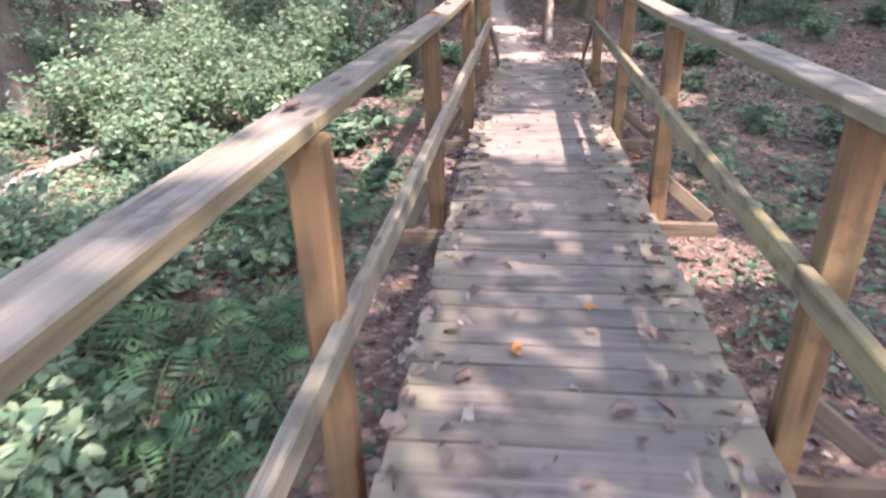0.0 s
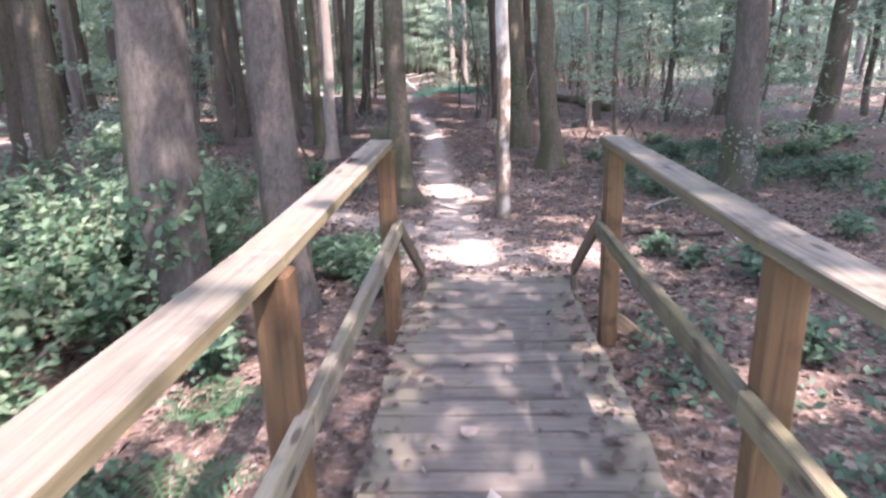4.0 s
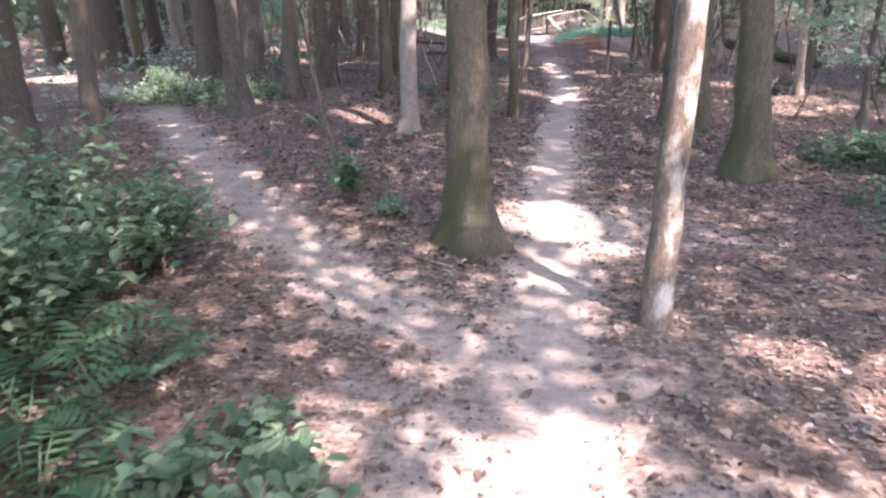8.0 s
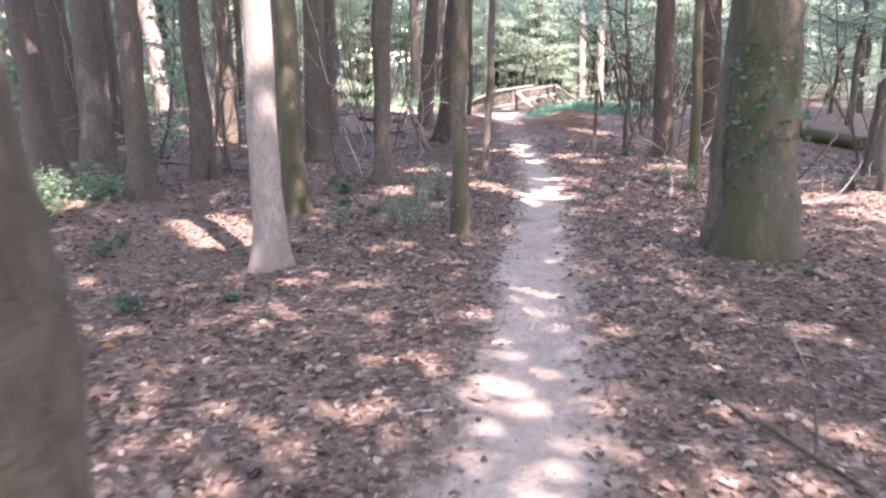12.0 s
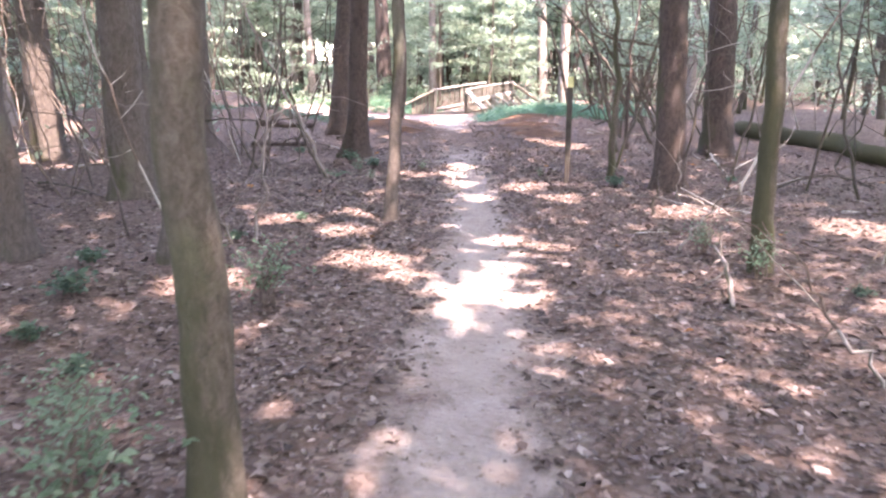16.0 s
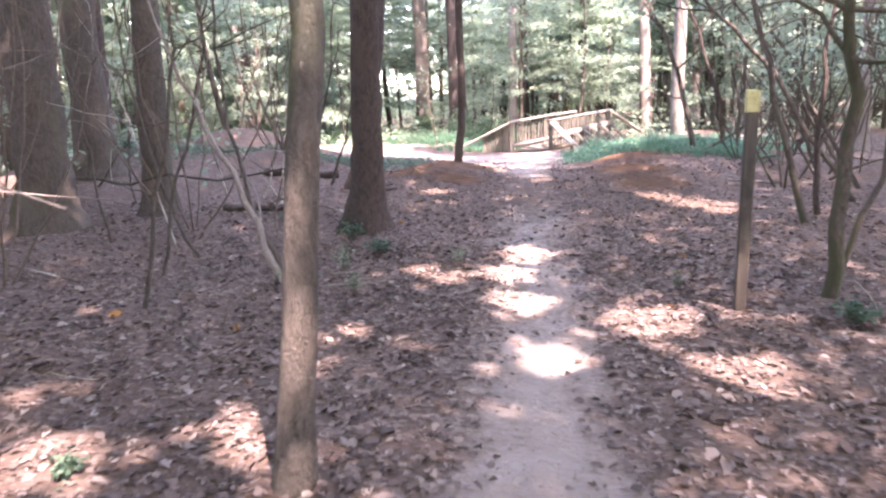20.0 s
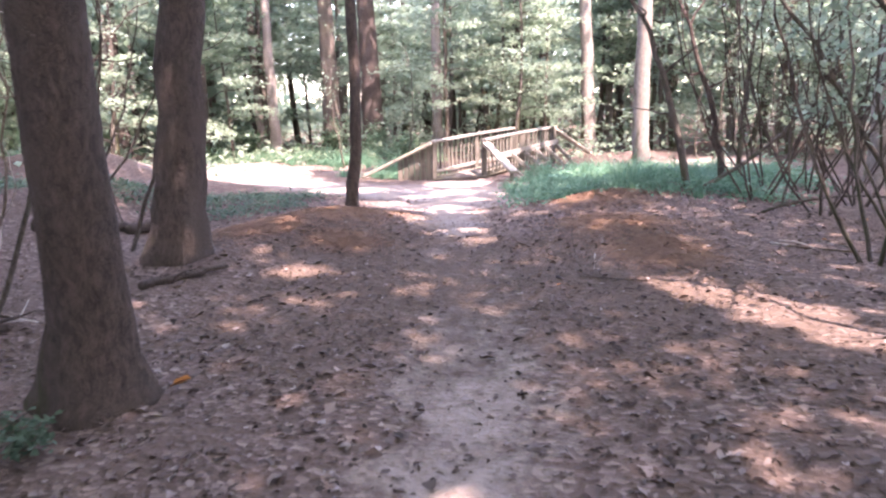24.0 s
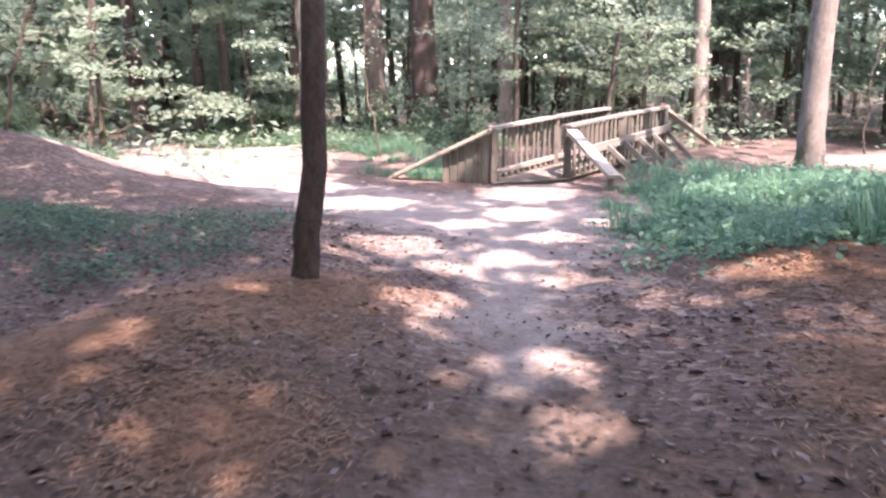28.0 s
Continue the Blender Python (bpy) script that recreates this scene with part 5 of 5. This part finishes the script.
fallen((-6.9, 26.0), (-5.0, 25.9), 0.016, "pale", 26, twigs=5, lift=0.05)
fallen((-7.6, 23.6), (-5.6, 23.0), 0.02, "dark", 27, twigs=4, lift=0.1)
fallen((-4.9, 29.0), (-3.9, 28.75), 0.012, "pale", 28, twigs=4, lift=0.05)
fallen((2.0, 25.5), (3.4, 26.3), 0.02, "dark", 29, twigs=5, lift=0.15)
fallen((1.6, 21.2), (2.9, 21.9), 0.014, "pale", 30, twigs=3)
sapling(0.59, 24.38, (0.02, 0.0, 0.42), (0, 0, 0), 0.022, "dark", 0, 70, name="broken_stub", label="short dark broken stem sticking up from leaves")
sapling(0.94, 25.2, (0.0, 0.05, 0.5), (0.02, 0, 0), 0.014, "white", 2, 71, name="broken_stub", label="short bleached broken stem sticking up from leaves")
for i in range(70):
    side = -1 if i < 42 else 1
    y = RNG.uniform(22.5, 30.0 if side < 0 else 34.0)
    x = float(np.interp(y, [t[0] for t in TRAIL], [t[1] for t in TRAIL])) + side * RNG.uniform(2.6, 8.5)
    if float(seg_dist(x, y, SIDE)) < 2.8 or min((x - a) ** 2 + (y - b) ** 2 for a, b in spots) < 0.1:
        continue
    sapling(x, y, (RNG.normal() * 0.7, RNG.normal() * 0.4, RNG.uniform(1.6, 3.4)), (RNG.normal() * 0.2, 0, 0.1), float(RNG.uniform(0.008, 0.02)), ("dark", "dark", "pale")[i % 3], 8, 300 + i)


# ---- creepers on trunks ----
def creeper(x, y, r, low, high, count, size, face, label, material):
    """Leaves clinging round a trunk of radius r between two heights, thickest on the side that faces the angle given."""
    rng = np.random.default_rng(int(abs(x * 100) + y))
    a = math.radians(face) + rng.normal(size=count) * 0.75
    h = low + (high - low) * rng.beta(1.6, 1.6, count)
    q = r + np.abs(rng.normal(size=count)) * 0.05 + 0.015
    c = np.stack([q * np.cos(a), q * np.sin(a), h], 1)
    ob = tagged(part("creeper", leaf_mesh("creeper", c, size, material, rng, 0.7, 0.65, 0.1, True, 0.3), None), label, "creeper")
    ob.location = (x, y, gz(x, y))
    return ob


creeper(1.08, 19.1, 0.24, 0.5, 1.75, 230, 0.055, -120, "dark green creeper clinging to a thick mossy trunk", L_COVER)
creeper(-2.10, 9.3, 0.24, 0.5, 1.15, 120, 0.09, -70, "light green creeper leaves on a thick grey trunk", L_SHRUB)
creeper(3.78, 14.1, 0.22, 0.1, 0.9, 90, 0.06, -100, "light green leaves round the foot of a thick trunk", L_UNDER)


# ---- shrubs, ferns and low plants ----
def shrub_meshes(seed, tall, spread, stems, per, size, material):
    rng = np.random.default_rng(seed)
    bits, cs = [], []
    for i in range(stems):
        a = rng.uniform(0, 6.28)
        r = spread * rng.uniform(0.2, 1.0)
        tip = np.array([math.cos(a) * r, math.sin(a) * r, tall * rng.uniform(0.45, 1.0)])
        line = curve_points((rng.normal() * 0.04, rng.normal() * 0.04, -0.04), tip, (math.cos(a) * -0.05, math.sin(a) * -0.05, 0.06), 7, 0.01, rng)
        bits.append(tube_arrays(line, np.linspace(0.006, 0.002, 7), 4))
        u = rng.uniform(0.3, 1.0, per)
        c = np.stack([np.interp(u, np.linspace(0, 1, 7), line[:, k]) for k in range(3)], 1)
        cs.append(c + rng.normal(size=c.shape) * np.array([0.075, 0.075, 0.035]) * (0.6 + size * 4))
    return quick("stems", *join_arrays(bits), M_TWIG, True), leaf_mesh("foliage", np.concatenate(cs), size, material, rng, 0.38, 0.6, 0.12, True, 0.2)


def plant_kind(name, label, category, group, seed, tall, spread, stems, per, size, material):
    stem, leaf = shrub_meshes(seed, tall, spread, stems, per, size, material)
    first = []

    def place(x, y, scale=1.0, turn=0.0):
        if first:
            ob = copy_thing(first[0], Matrix())
        else:
            ob = tagged(new(name), label, category, group)
            part("stem_tuft", stem, None, ob)
            part("foliage", leaf, None, ob)
            first.append(ob)
        ob.matrix_basis = pose(x, y, gz(x, y), 0, 0, turn) @ Matrix.Scale(scale, 4)
        return ob

    return place


tall_shrub = [plant_kind("shrub", "bushy green shrub with small pointed leaves", "shrub", "woodland shrubs", 40 + i, t, s, n, 26, z, L_SHRUB) for i, (t, s, n, z) in enumerate([(0.95, 0.5, 22, 0.075), (0.75, 0.55, 22, 0.085), (1.2, 0.6, 26, 0.08)])]
low_plant = [plant_kind("low_plant", "low green broad-leaved plant on the forest floor", "plant", "low plants", 50 + i, t, s, n, 14, z, m) for i, (t, s, n, z, m) in enumerate([(0.28, 0.3, 12, 0.095, L_SHRUB), (0.22, 0.34, 12, 0.08, L_COVER), (0.35, 0.35, 14, 0.075, L_COVER)])]
sprout = plant_kind("sprout", "tuft of bright green leaves at the foot of a sapling", "plant", "", 60, 0.42, 0.13, 12, 12, 0.085, L_SPROUT)
sprout(-2.27, 14.74, 1.0, 20)
wispy = plant_kind("wispy_plant", "airy blue-green plant with fine small leaves", "plant", "wispy plants", 61, 0.5, 0.36, 16, 15, 0.036, L_WISPY)
for x, y, s in [(-1.78, 19.25, 1.0), (-1.95, 19.5, 0.8), (-2.2, 19.75, 0.7), (-2.07, 21.3, 0.9), (-2.3, 21.1, 0.7), (-2.6, 19.3, 0.7), (0.75, 22.9, 0.6), (1.0, 22.3, 0.7), (-3.0, 26.5, 0.5), (-2.7, 26.0, 0.35), (-0.56, 26.4, 0.3), (-2.2, 26.9, 0.35)]:
    wispy(x, y, s, x * 77)


def fern_kind():
    rng = np.random.default_rng(70)
    fronds = []
    for f in range(11):
        a = f / 11 * 6.28 + rng.normal() * 0.2
        ln = rng.uniform(0.4, 0.6)
        s = np.linspace(0, 1, 15)
        px = np.stack([np.cos(a) * ln * s, np.sin(a) * ln * s, 0.42 * ln * np.sin(s * 2.4)], 1)
        side = np.array([-math.sin(a), math.cos(a), 0])
        d = np.array([math.cos(a), math.sin(a), 0.0])
        v = [p + sg * side * 0.003 for p in px for sg in (-1, 1)]
        q = [[2 * i, 2 * i + 1, 2 * i + 3, 2 * i + 2] for i in range(14)]
        for i in range(2, 15):
            w = 0.13 * ln / 0.5 * math.sin(min(1, (s[i] * 1.15)) * 3.0) + 0.012
            for sg in (-1, 1):
                b = px[i]
                tip = b + sg * side * w + d * w * 0.3 - np.array([0, 0, 0.25 * w])
                mid = (b + tip) / 2
                t = d * 0.013
                q.append([2 * i + (sg > 0), len(v), len(v) + 1, len(v) + 2])
                v += [mid + t, tip, mid - t]
        fronds.append(quick("frond", np.array(v), np.array(q), L_FERN))
    first = []

    def place(x, y, scale=1.0, turn=0.0):
        if first:
            ob = copy_thing(first[0], Matrix())
        else:
            ob = tagged(new("fern"), "green fern with arching feathery fronds", "fern", "ferns")
            for me in fronds:
                part("frond", me, None, ob)
            first.append(ob)
        ob.matrix_basis = pose(x, y, gz(x, y) + 0.01, 0, 0, turn) @ Matrix.Scale(scale, 4)
        return ob

    return place


fern = fern_kind()
for x, y, s in [(-2.15, 10.9, 1.1), (-1.75, 10.55, 1.0), (-2.5, 11.4, 1.2), (-2.9, 11.0, 1.1), (-2.0, 11.5, 0.8), (-1.5, 10.2, 0.8), (-3.2, 11.8, 1.1), (-2.45, 10.4, 0.9), (-3.6, 8.2, 1.0), (-1.3, 7.2, 0.8), (-1.25, 3.0, 0.9), (-1.4, 8.0, 0.7), (-1.75, 4.3, 1.0), (-1.45, 4.75, 0.9), (-2.05, 4.8, 1.1), (-1.9, 5.4, 0.9), (-1.35, 5.5, 0.7), (2.05, 4.9, 0.7), (-3.2, 26.12, 0.4), (-1.95, 1.95, 1.0), (-1.7, 2.25, 1.1), (-1.35, 2.55, 0.9), (-2.2, 2.5, 1.1), (-1.85, 3.0, 0.9), (-1.5, 3.35, 0.8), (-2.4, 3.1, 1.0), (-1.3, 1.7, 0.9), (-2.15, 1.4, 1.0), (-1.6, 1.1, 0.9), (-2.6, 1.9, 1.0), (-1.1, 2.15, 0.7), (-2.7, 2.5, 0.9)]:
    fern(x, y, s, x * 300)


def free_of_things(x, y):
    return not (-0.62 < x < 0.97 and y < 10.2) and min((x - a) ** 2 + (y - b) ** 2 for a, b in spots) > 0.09 and float(seg_dist(x, y, BRANCH)) > 0.6


n = 0
while n < 300:
    x, y = RNG.uniform(-7.5, -0.75), RNG.uniform(-0.5, 13.0)
    thick = 1.0 if x < -2.7 or y > 5 and x < -2.0 else 0.38
    if y > 10.6 and x > -2.8 or not free_of_things(x, y) or RNG.uniform() > thick:
        continue
    n += 1
    if x < (-1.7 if y < 6 else -2.2) and RNG.uniform() < 0.62 and float(seg_dist(x, y, [(-4.3, 5.9), (-2.2, 3.7)])) > 0.3 and float(seg_dist(x, y, [(-3.8, 6.8), (-2.2, 4.6)])) > 0.3:
        tall_shrub[int(RNG.integers(0, 3))](x, y, float(RNG.uniform(0.6, 1.1)), float(RNG.uniform(0, 360)))
    else:
        low_plant[int(RNG.integers(0, 2))](x, y, float(RNG.uniform(0.7, 1.4)), float(RNG.uniform(0, 360)))
n = 0
while n < 100:
    x, y = RNG.uniform(1.35, 9.0), RNG.uniform(-0.5, 19.0)
    if not free_of_things(x, y) or (y > 9 and x < 2.2) or RNG.uniform() > (0.35 if x < 2 else 0.8):
        continue
    n += 1
    low_plant[int(RNG.integers(0, 3))](x, y, float(RNG.uniform(0.7, 1.5)), float(RNG.uniform(0, 360)))
for x, y, s in [(-0.8, 10.55, 1.0), (-1.05, 10.35, 0.9), (-0.95, 10.85, 0.7), (-1.1, 10.2, 0.8), (-0.75, 10.15, 0.7), (-1.35, 10.7, 0.9), (-1.2, 11.1, 0.7), (-0.7, 9.75, 0.8), (1.8, 10.8, 0.9), (2.0, 10.4, 0.8), (-1.7, 14.3, 0.6), (2.35, 17.3, 0.6)]:
    low_plant[0 if x < 1 else 1](x, y, s, x * 200)
for i in range(30):
    y = RNG.uniform(15, 29)
    x = float(np.interp(y, [t[0] for t in TRAIL], [t[1] for t in TRAIL])) + (-1 if RNG.uniform() < 0.65 else 1) * RNG.uniform(0.9, 4.5)
    if free_of_things(x, y):
        low_plant[1 + i % 2](x, y, float(RNG.uniform(0.25, 0.55)), float(RNG.uniform(0, 360)))
def carpet(x0, x1, y0, y1, tufts, per, size, tall, material, label, seed):
    """A low mat of small leaves that creeps over the soil in uneven tufts."""
    rng = np.random.default_rng(seed)
    mid = rng.uniform((x0, y0), (x1, y1), (tufts, 2))
    c = np.repeat(mid, per, 0) + rng.normal(size=(tufts * per, 2)) * rng.uniform(0.1, 0.26, (tufts * per, 1))
    z = height(c[:, 0], c[:, 1]) + 0.015 + np.abs(rng.normal(size=len(c))) * tall
    me = leaf_mesh("ground_cover", np.concatenate([c, z[:, None]], 1), size, material, rng, 0.4, 0.6, 0.1)
    return tagged(part("ground_cover", me, None), label, "ground cover", kind="stuff")


carpet(-7.6, -4.9, 32.6, 35.0, 60, 90, 0.045, 0.035, L_COVER, "low mat of small green leaves creeping over the soil", 83)
carpet(-1.9, 1.9, 35.3, 38.6, 190, 55, 0.075, 0.10, L_GRASS, "soft low green grass and leaves by the small bridge", 101)
carpet(-2.1, 1.2, 33.9, 35.4, 95, 55, 0.06, 0.07, L_GRASS, "thin low green grass spreading over leaf litter", 103)
carpet(-10.6, -8.2, 31.0, 34.4, 80, 55, 0.06, 0.06, L_COVER, "low green plants on a gentle bank", 104)
carpet(-12.5, -5.0, 42.6, 45.0, 160, 55, 0.09, 0.16, L_SHRUB, "bright low green plants edging the sunny clearing", 102)
carpet(2.5, 5.8, 13.6, 18.6, 150, 60, 0.06, 0.045, L_COVER, "low blue-green ground cover beside the trail", 84)
carpet(2.3, 3.4, 12.9, 15.5, 30, 50, 0.055, 0.03, L_COVER, "sparse blue-green ground cover in leaf litter", 85)
carpet(-2.4, -0.8, 0.3, 6.5, 30, 45, 0.075, 0.085, L_COVER, "low leafy plants under the footbridge rail", 87)
carpet(-4.3, -2.0, 3.4, 6.8, 60, 45, 0.08, 0.09, L_SHRUB, "low pale green plants round a fallen log", 89)
carpet(-6.5, -2.2, 3.5, 10.5, 130, 40, 0.08, 0.09, L_SHRUB, "low green plants between the shrubs", 99)
carpet(1.25, 5.0, 0.0, 9.0, 130, 50, 0.075, 0.07, L_COVER, "low green plants spread beside the footbridge", 88)
carpet(-9.4, -6.2, 19.4, 21.2, 40, 60, 0.09, 0.16, L_SHRUB, "pale green ground plants lit by the sun", 86)
for x, y, s in [(-8.4, 20.4, 0.9), (-7.9, 20.1, 0.8), (-8.9, 20.9, 0.8), (-6.4, 19.8, 0.7), (-7.1, 20.0, 0.6)]:
    tall_shrub[0](x, y, s * 0.8, y * 50)
for i in range(40):
    a, r = RNG.uniform(0, 6.28), RNG.uniform(2.4, 6.0)
    x, y = -9.3 + r * math.cos(a) * 1.4, 40.5 + r * math.sin(a)
    if float(seg_dist(x, y, SIDE)) > 1.6 and float(seg_dist(x, y, MAIN)) > 1.5 and y > 37.0 and not (x > -13.0 and y < 43):
        tall_shrub[int(RNG.integers(0, 3))](x, y, float(RNG.uniform(0.7, 1.3)), float(RNG.uniform(0, 360)))


def blades(name, spots_, per, tall, label):
    rng = np.random.default_rng(81)
    cs, outs, tuft = [], [], []
    for x, y, r in spots_:
        m = max(3, int(per * r * r / 70))
        a, q = rng.uniform(0, 6.28, m), r * 1.1 * np.sqrt(rng.uniform(0, 1, m))
        mid = np.stack([x + q * np.cos(a), y + q * np.sin(a)], 1)
        mid = mid[rng.uniform(size=m) > 0.55 * (q / (1.1 * r)) ** 2]
        size = np.repeat(np.clip(rng.lognormal(-0.18, 0.42, len(mid)), 0.3, 1.7) * (1.1 - 0.5 * (np.hypot(mid[:, 0] - x, mid[:, 1] - y) / (1.1 * r)) ** 2), 70)
        b = np.repeat(rng.uniform(0, 6.28, (len(mid), 1)), 70, 0)[:, 0] + rng.uniform(0, 6.28, len(size))
        off = np.abs(rng.normal(size=len(size))) * 0.1
        cs.append(np.repeat(mid, 70, 0) + np.stack([np.cos(b) * off, np.sin(b) * off], 1))
        outs.append(b)
        tuft.append(size)
    c, a = np.concatenate(cs), np.concatenate(outs)
    k = len(c)
    h = tall * rng.uniform(0.5, 1.2, k) * np.concatenate(tuft) * (0.85 + 0.35 * np.sin(c[:, 0] * 3.1 + 1) * np.cos(c[:, 1] * 2.3))
    z = height(c[:, 0], c[:, 1])
    a = a + rng.normal(size=k) * 0.5
    lean = rng.uniform(0.15, 1.0, k)
    d = np.stack([np.cos(a), np.sin(a), np.zeros(k)], 1)
    w = np.stack([-np.sin(a), np.cos(a), np.zeros(k)], 1) * 0.0045
    b = np.concatenate([c, z[:, None]], 1)
    up = np.array([0, 0, 1.0])
    mid = b + d * (lean * h * 0.3)[:, None] + up * (h * 0.6)[:, None]
    tip = b + d * (lean * h)[:, None] + up * (h * (1 - 0.3 * lean))[:, None]
    v = np.stack([b - w, b + w, mid + w * 0.8, mid - w * 0.8, tip + w * 0.1, tip - w * 0.1], 1).reshape(-1, 3)
    i = np.arange(k)
    q = np.concatenate([np.stack([6 * i, 6 * i + 1, 6 * i + 2, 6 * i + 3], 1), np.stack([6 * i + 3, 6 * i + 2, 6 * i + 4, 6 * i + 5], 1)])
    return tagged(part(name, quick(name, v, q, L_GRASS), None), label, "grass", kind="stuff")


blades("grass", [(-1.3, 36.6, 0.9), (-0.6, 36.9, 1.0), (-0.9, 35.9, 0.7), (0.4, 37.4, 1.1), (-1.7, 37.6, 0.8), (-0.6, 38.3, 1.1), (-0.2, 35.6, 0.6), (1.0, 36.4, 0.8), (-1.6, 39.6, 0.8), (-4.7, 38.7, 0.55), (-5.0, 39.6, 0.9), (-6.6, 41.6, 0.9), (-5.7, 38.9, 0.4), (-8.0, 43.3, 1.1), (-12.0, 45.4, 1.4), (-12.2, 38.6, 1.0), (-1.9, 36.5, 0.5), (-1.5, 35.7, 0.4), (-1.0, 35.2, 0.45), (-0.4, 35.0, 0.5), (0.4, 35.6, 0.8), (-1.85, 34.9, 0.45), (-1.3, 34.5, 0.5), (-0.6, 34.4, 0.55), (0.2, 34.6, 0.7), (-10.6, 37.7, 0.7), (-9.8, 43.9, 1.2), (-7.4, 42.4, 0.7)], 3000, 0.27,
       "tall soft green grass beside the small bridge")


# ---- fallen leaves ----
def scatter_leaves(name, count, region, size, material, label, seed, tilt=0.28):
    rng = np.random.default_rng(seed)
    x, y = region(rng, count)
    d, s, g, hum = cover(x, y)
    ok = (rng.uniform(size=count) > d * 1.2) & ~((x > -0.46) & (x < 0.84) & (y < 9.7)) & (rng.uniform(size=count) > s * 0.5) & (rng.uniform(size=count) > hum * 0.4)
    x, y = x[ok], y[ok]
    c = np.stack([x, y, height(x, y) + 0.008], 1)
    return tagged(part(name, leaf_mesh(name, c, size, material, rng, tilt, 0.62, 0.12, True, 0.0, (0, 0, 1), 0.12), None), label, "leaves", kind="stuff")


def trail_band(lo, hi, width):
    def region(rng, k):
        y = rng.uniform(lo, hi, k)
        return np.interp(y, [t[0] for t in TRAIL], [t[1] for t in TRAIL]) + rng.normal(size=k) * width, y
    return region


def patch(x0, x1, y0, y1):
    return lambda rng, k: (rng.uniform(x0, x1, k), rng.uniform(y0, y1, k))


scatter_leaves("leaf_litter", 78000, trail_band(9.7, 27.5, 1.9), 0.033, L_LITTER, "dry brown leaves strewn beside the trail", 90)
scatter_leaves("leaf_litter", 4500, trail_band(26.5, 35.0, 1.9), 0.032, L_LITTER, "small dry brown leaf scraps on dark soil", 94)
scatter_leaves("leaf_litter", 9000, trail_band(27.0, 35.0, 1.9), 0.024, L_DARKLEAF, "small dark leaf scraps on dark soil", 98, 0.25)
scatter_leaves("leaf_litter", 62000, patch(-10, 8, 9.5, 29), 0.040, L_LITTER, "dry brown leaves covering the forest floor", 91)
scatter_leaves("leaf_litter", 24000, patch(-4, 4, -0.5, 10), 0.045, L_LITTER, "dry brown leaves on the ground beside the footbridge", 92)
scatter_leaves("leaf_litter", 5000, patch(-6.5, 1.5, 28.0, 35.0), 0.03, L_DARKLEAF, "dark rotten leaf scraps on the soil", 96, 0.3)
scatter_leaves("orange_leaves", 90, patch(-4, 4, 2, 34), 0.055, L_ORANGE, "scattered orange fallen leaves", 93)


def straw():
    rng = np.random.default_rng(95)
    cs = []
    for x, y, r in [(-3.9, 32.5, 0.75), (-4.3, 31.5, 0.5), (-3.4, 31.3, 0.35), (-1.1, 33.7, 0.6), (-1.0, 32.2, 0.6), (-0.7, 31.2, 0.5)]:
        k = int(9500 * r)
        cs.append(np.stack([x + rng.normal(size=k) * r * 0.55, y + rng.normal(size=k) * r * 0.55], 1))
    c = np.concatenate(cs)
    c = np.concatenate([c, (height(c[:, 0], c[:, 1]) + 0.012)[:, None]], 1)
    return tagged(part("pine_straw", leaf_mesh("pine_straw", c, 0.05, L_STRAW, rng, 0.22, 0.13, 0.03), None), "orange pine straw heaped beside the trail", "straw", kind="stuff")


straw()


def deck_leaves():
    """Leaves blown to the deck's edges, and a few alone on boards and rails."""
    rng = np.random.default_rng(97)
    k = 820
    y = rng.uniform(0.6, 9.5, k)
    edge = rng.uniform(size=k)
    x = np.where(edge < 0.42, -0.42 + np.abs(rng.normal(size=k)) * 0.12, np.where(edge < 0.86, 0.80 - np.abs(rng.normal(size=k)) * 0.14, rng.uniform(-0.4, 0.8, k)))
    c = np.stack([x, y, deck_z(y) + 0.016], 1)
    tagged(part("deck_leaves", leaf_mesh("deck_leaves", c, 0.052, L_LITTER, rng, 0.3, 0.7, 0.1, True, 0.0, (0, 0, 1), 0.13), None), "dry leaves blown to the edges of the plank deck", "leaves", kind="stuff")
    for x, y, z, s, m in [(0.33, 2.62, None, 0.075, L_ORANGE), (0.02, 2.25, None, 0.07, L_ORANGE), (-0.18, 2.05, None, 0.08, L_LITTER), (0.4, 1.9, None, 0.09, L_LITTER), (-0.61, 1.75, 0.955, 0.06, L_LITTER), (0.97, 3.15, 0.92, 0.06, L_LITTER),
                          (-0.585, 4.55, 0.88, 0.07, L_ORANGE), (-0.57, 5.3, 0.86, 0.05, L_LITTER), (-0.54, 8.1, 0.78, 0.06, L_LITTER), (0.99, 4.2, 0.89, 0.06, L_LITTER)]:
        me = leaf_mesh("fallen_leaf", np.zeros((3, 3)) + rng.normal(size=(3, 3)) * np.array([0.012, 0.012, 0.002]), s, m, rng, 0.15, 0.5, 0.14, True)
        ob = tagged(part("fallen_leaf", me, None), "curled orange-brown dry leaf lying on weathered timber", "leaf", "leaves on the footbridge")
        ob.location = (x, y, (deck_z(y) if z is None else rail_z(y)) + 0.014)

    k = 260
    c = np.stack([rng.uniform(-0.45, 0.88, k), 10.2 + rng.normal(size=k) * 0.2], 1)
    z = np.where(c[:, 1] < 10.2, deck_z(c[:, 1]), height(c[:, 0], c[:, 1])) + 0.016
    tagged(part("deck_leaves", leaf_mesh("deck_leaves", np.concatenate([c, z[:, None]], 1), 0.05, L_LITTER, rng, 0.3, 0.7, 0.1, True, 0.0, (0, 0, 1), 0.13), None), "dry leaves drifted over the end of the deck", "leaves", kind="stuff")


deck_leaves()
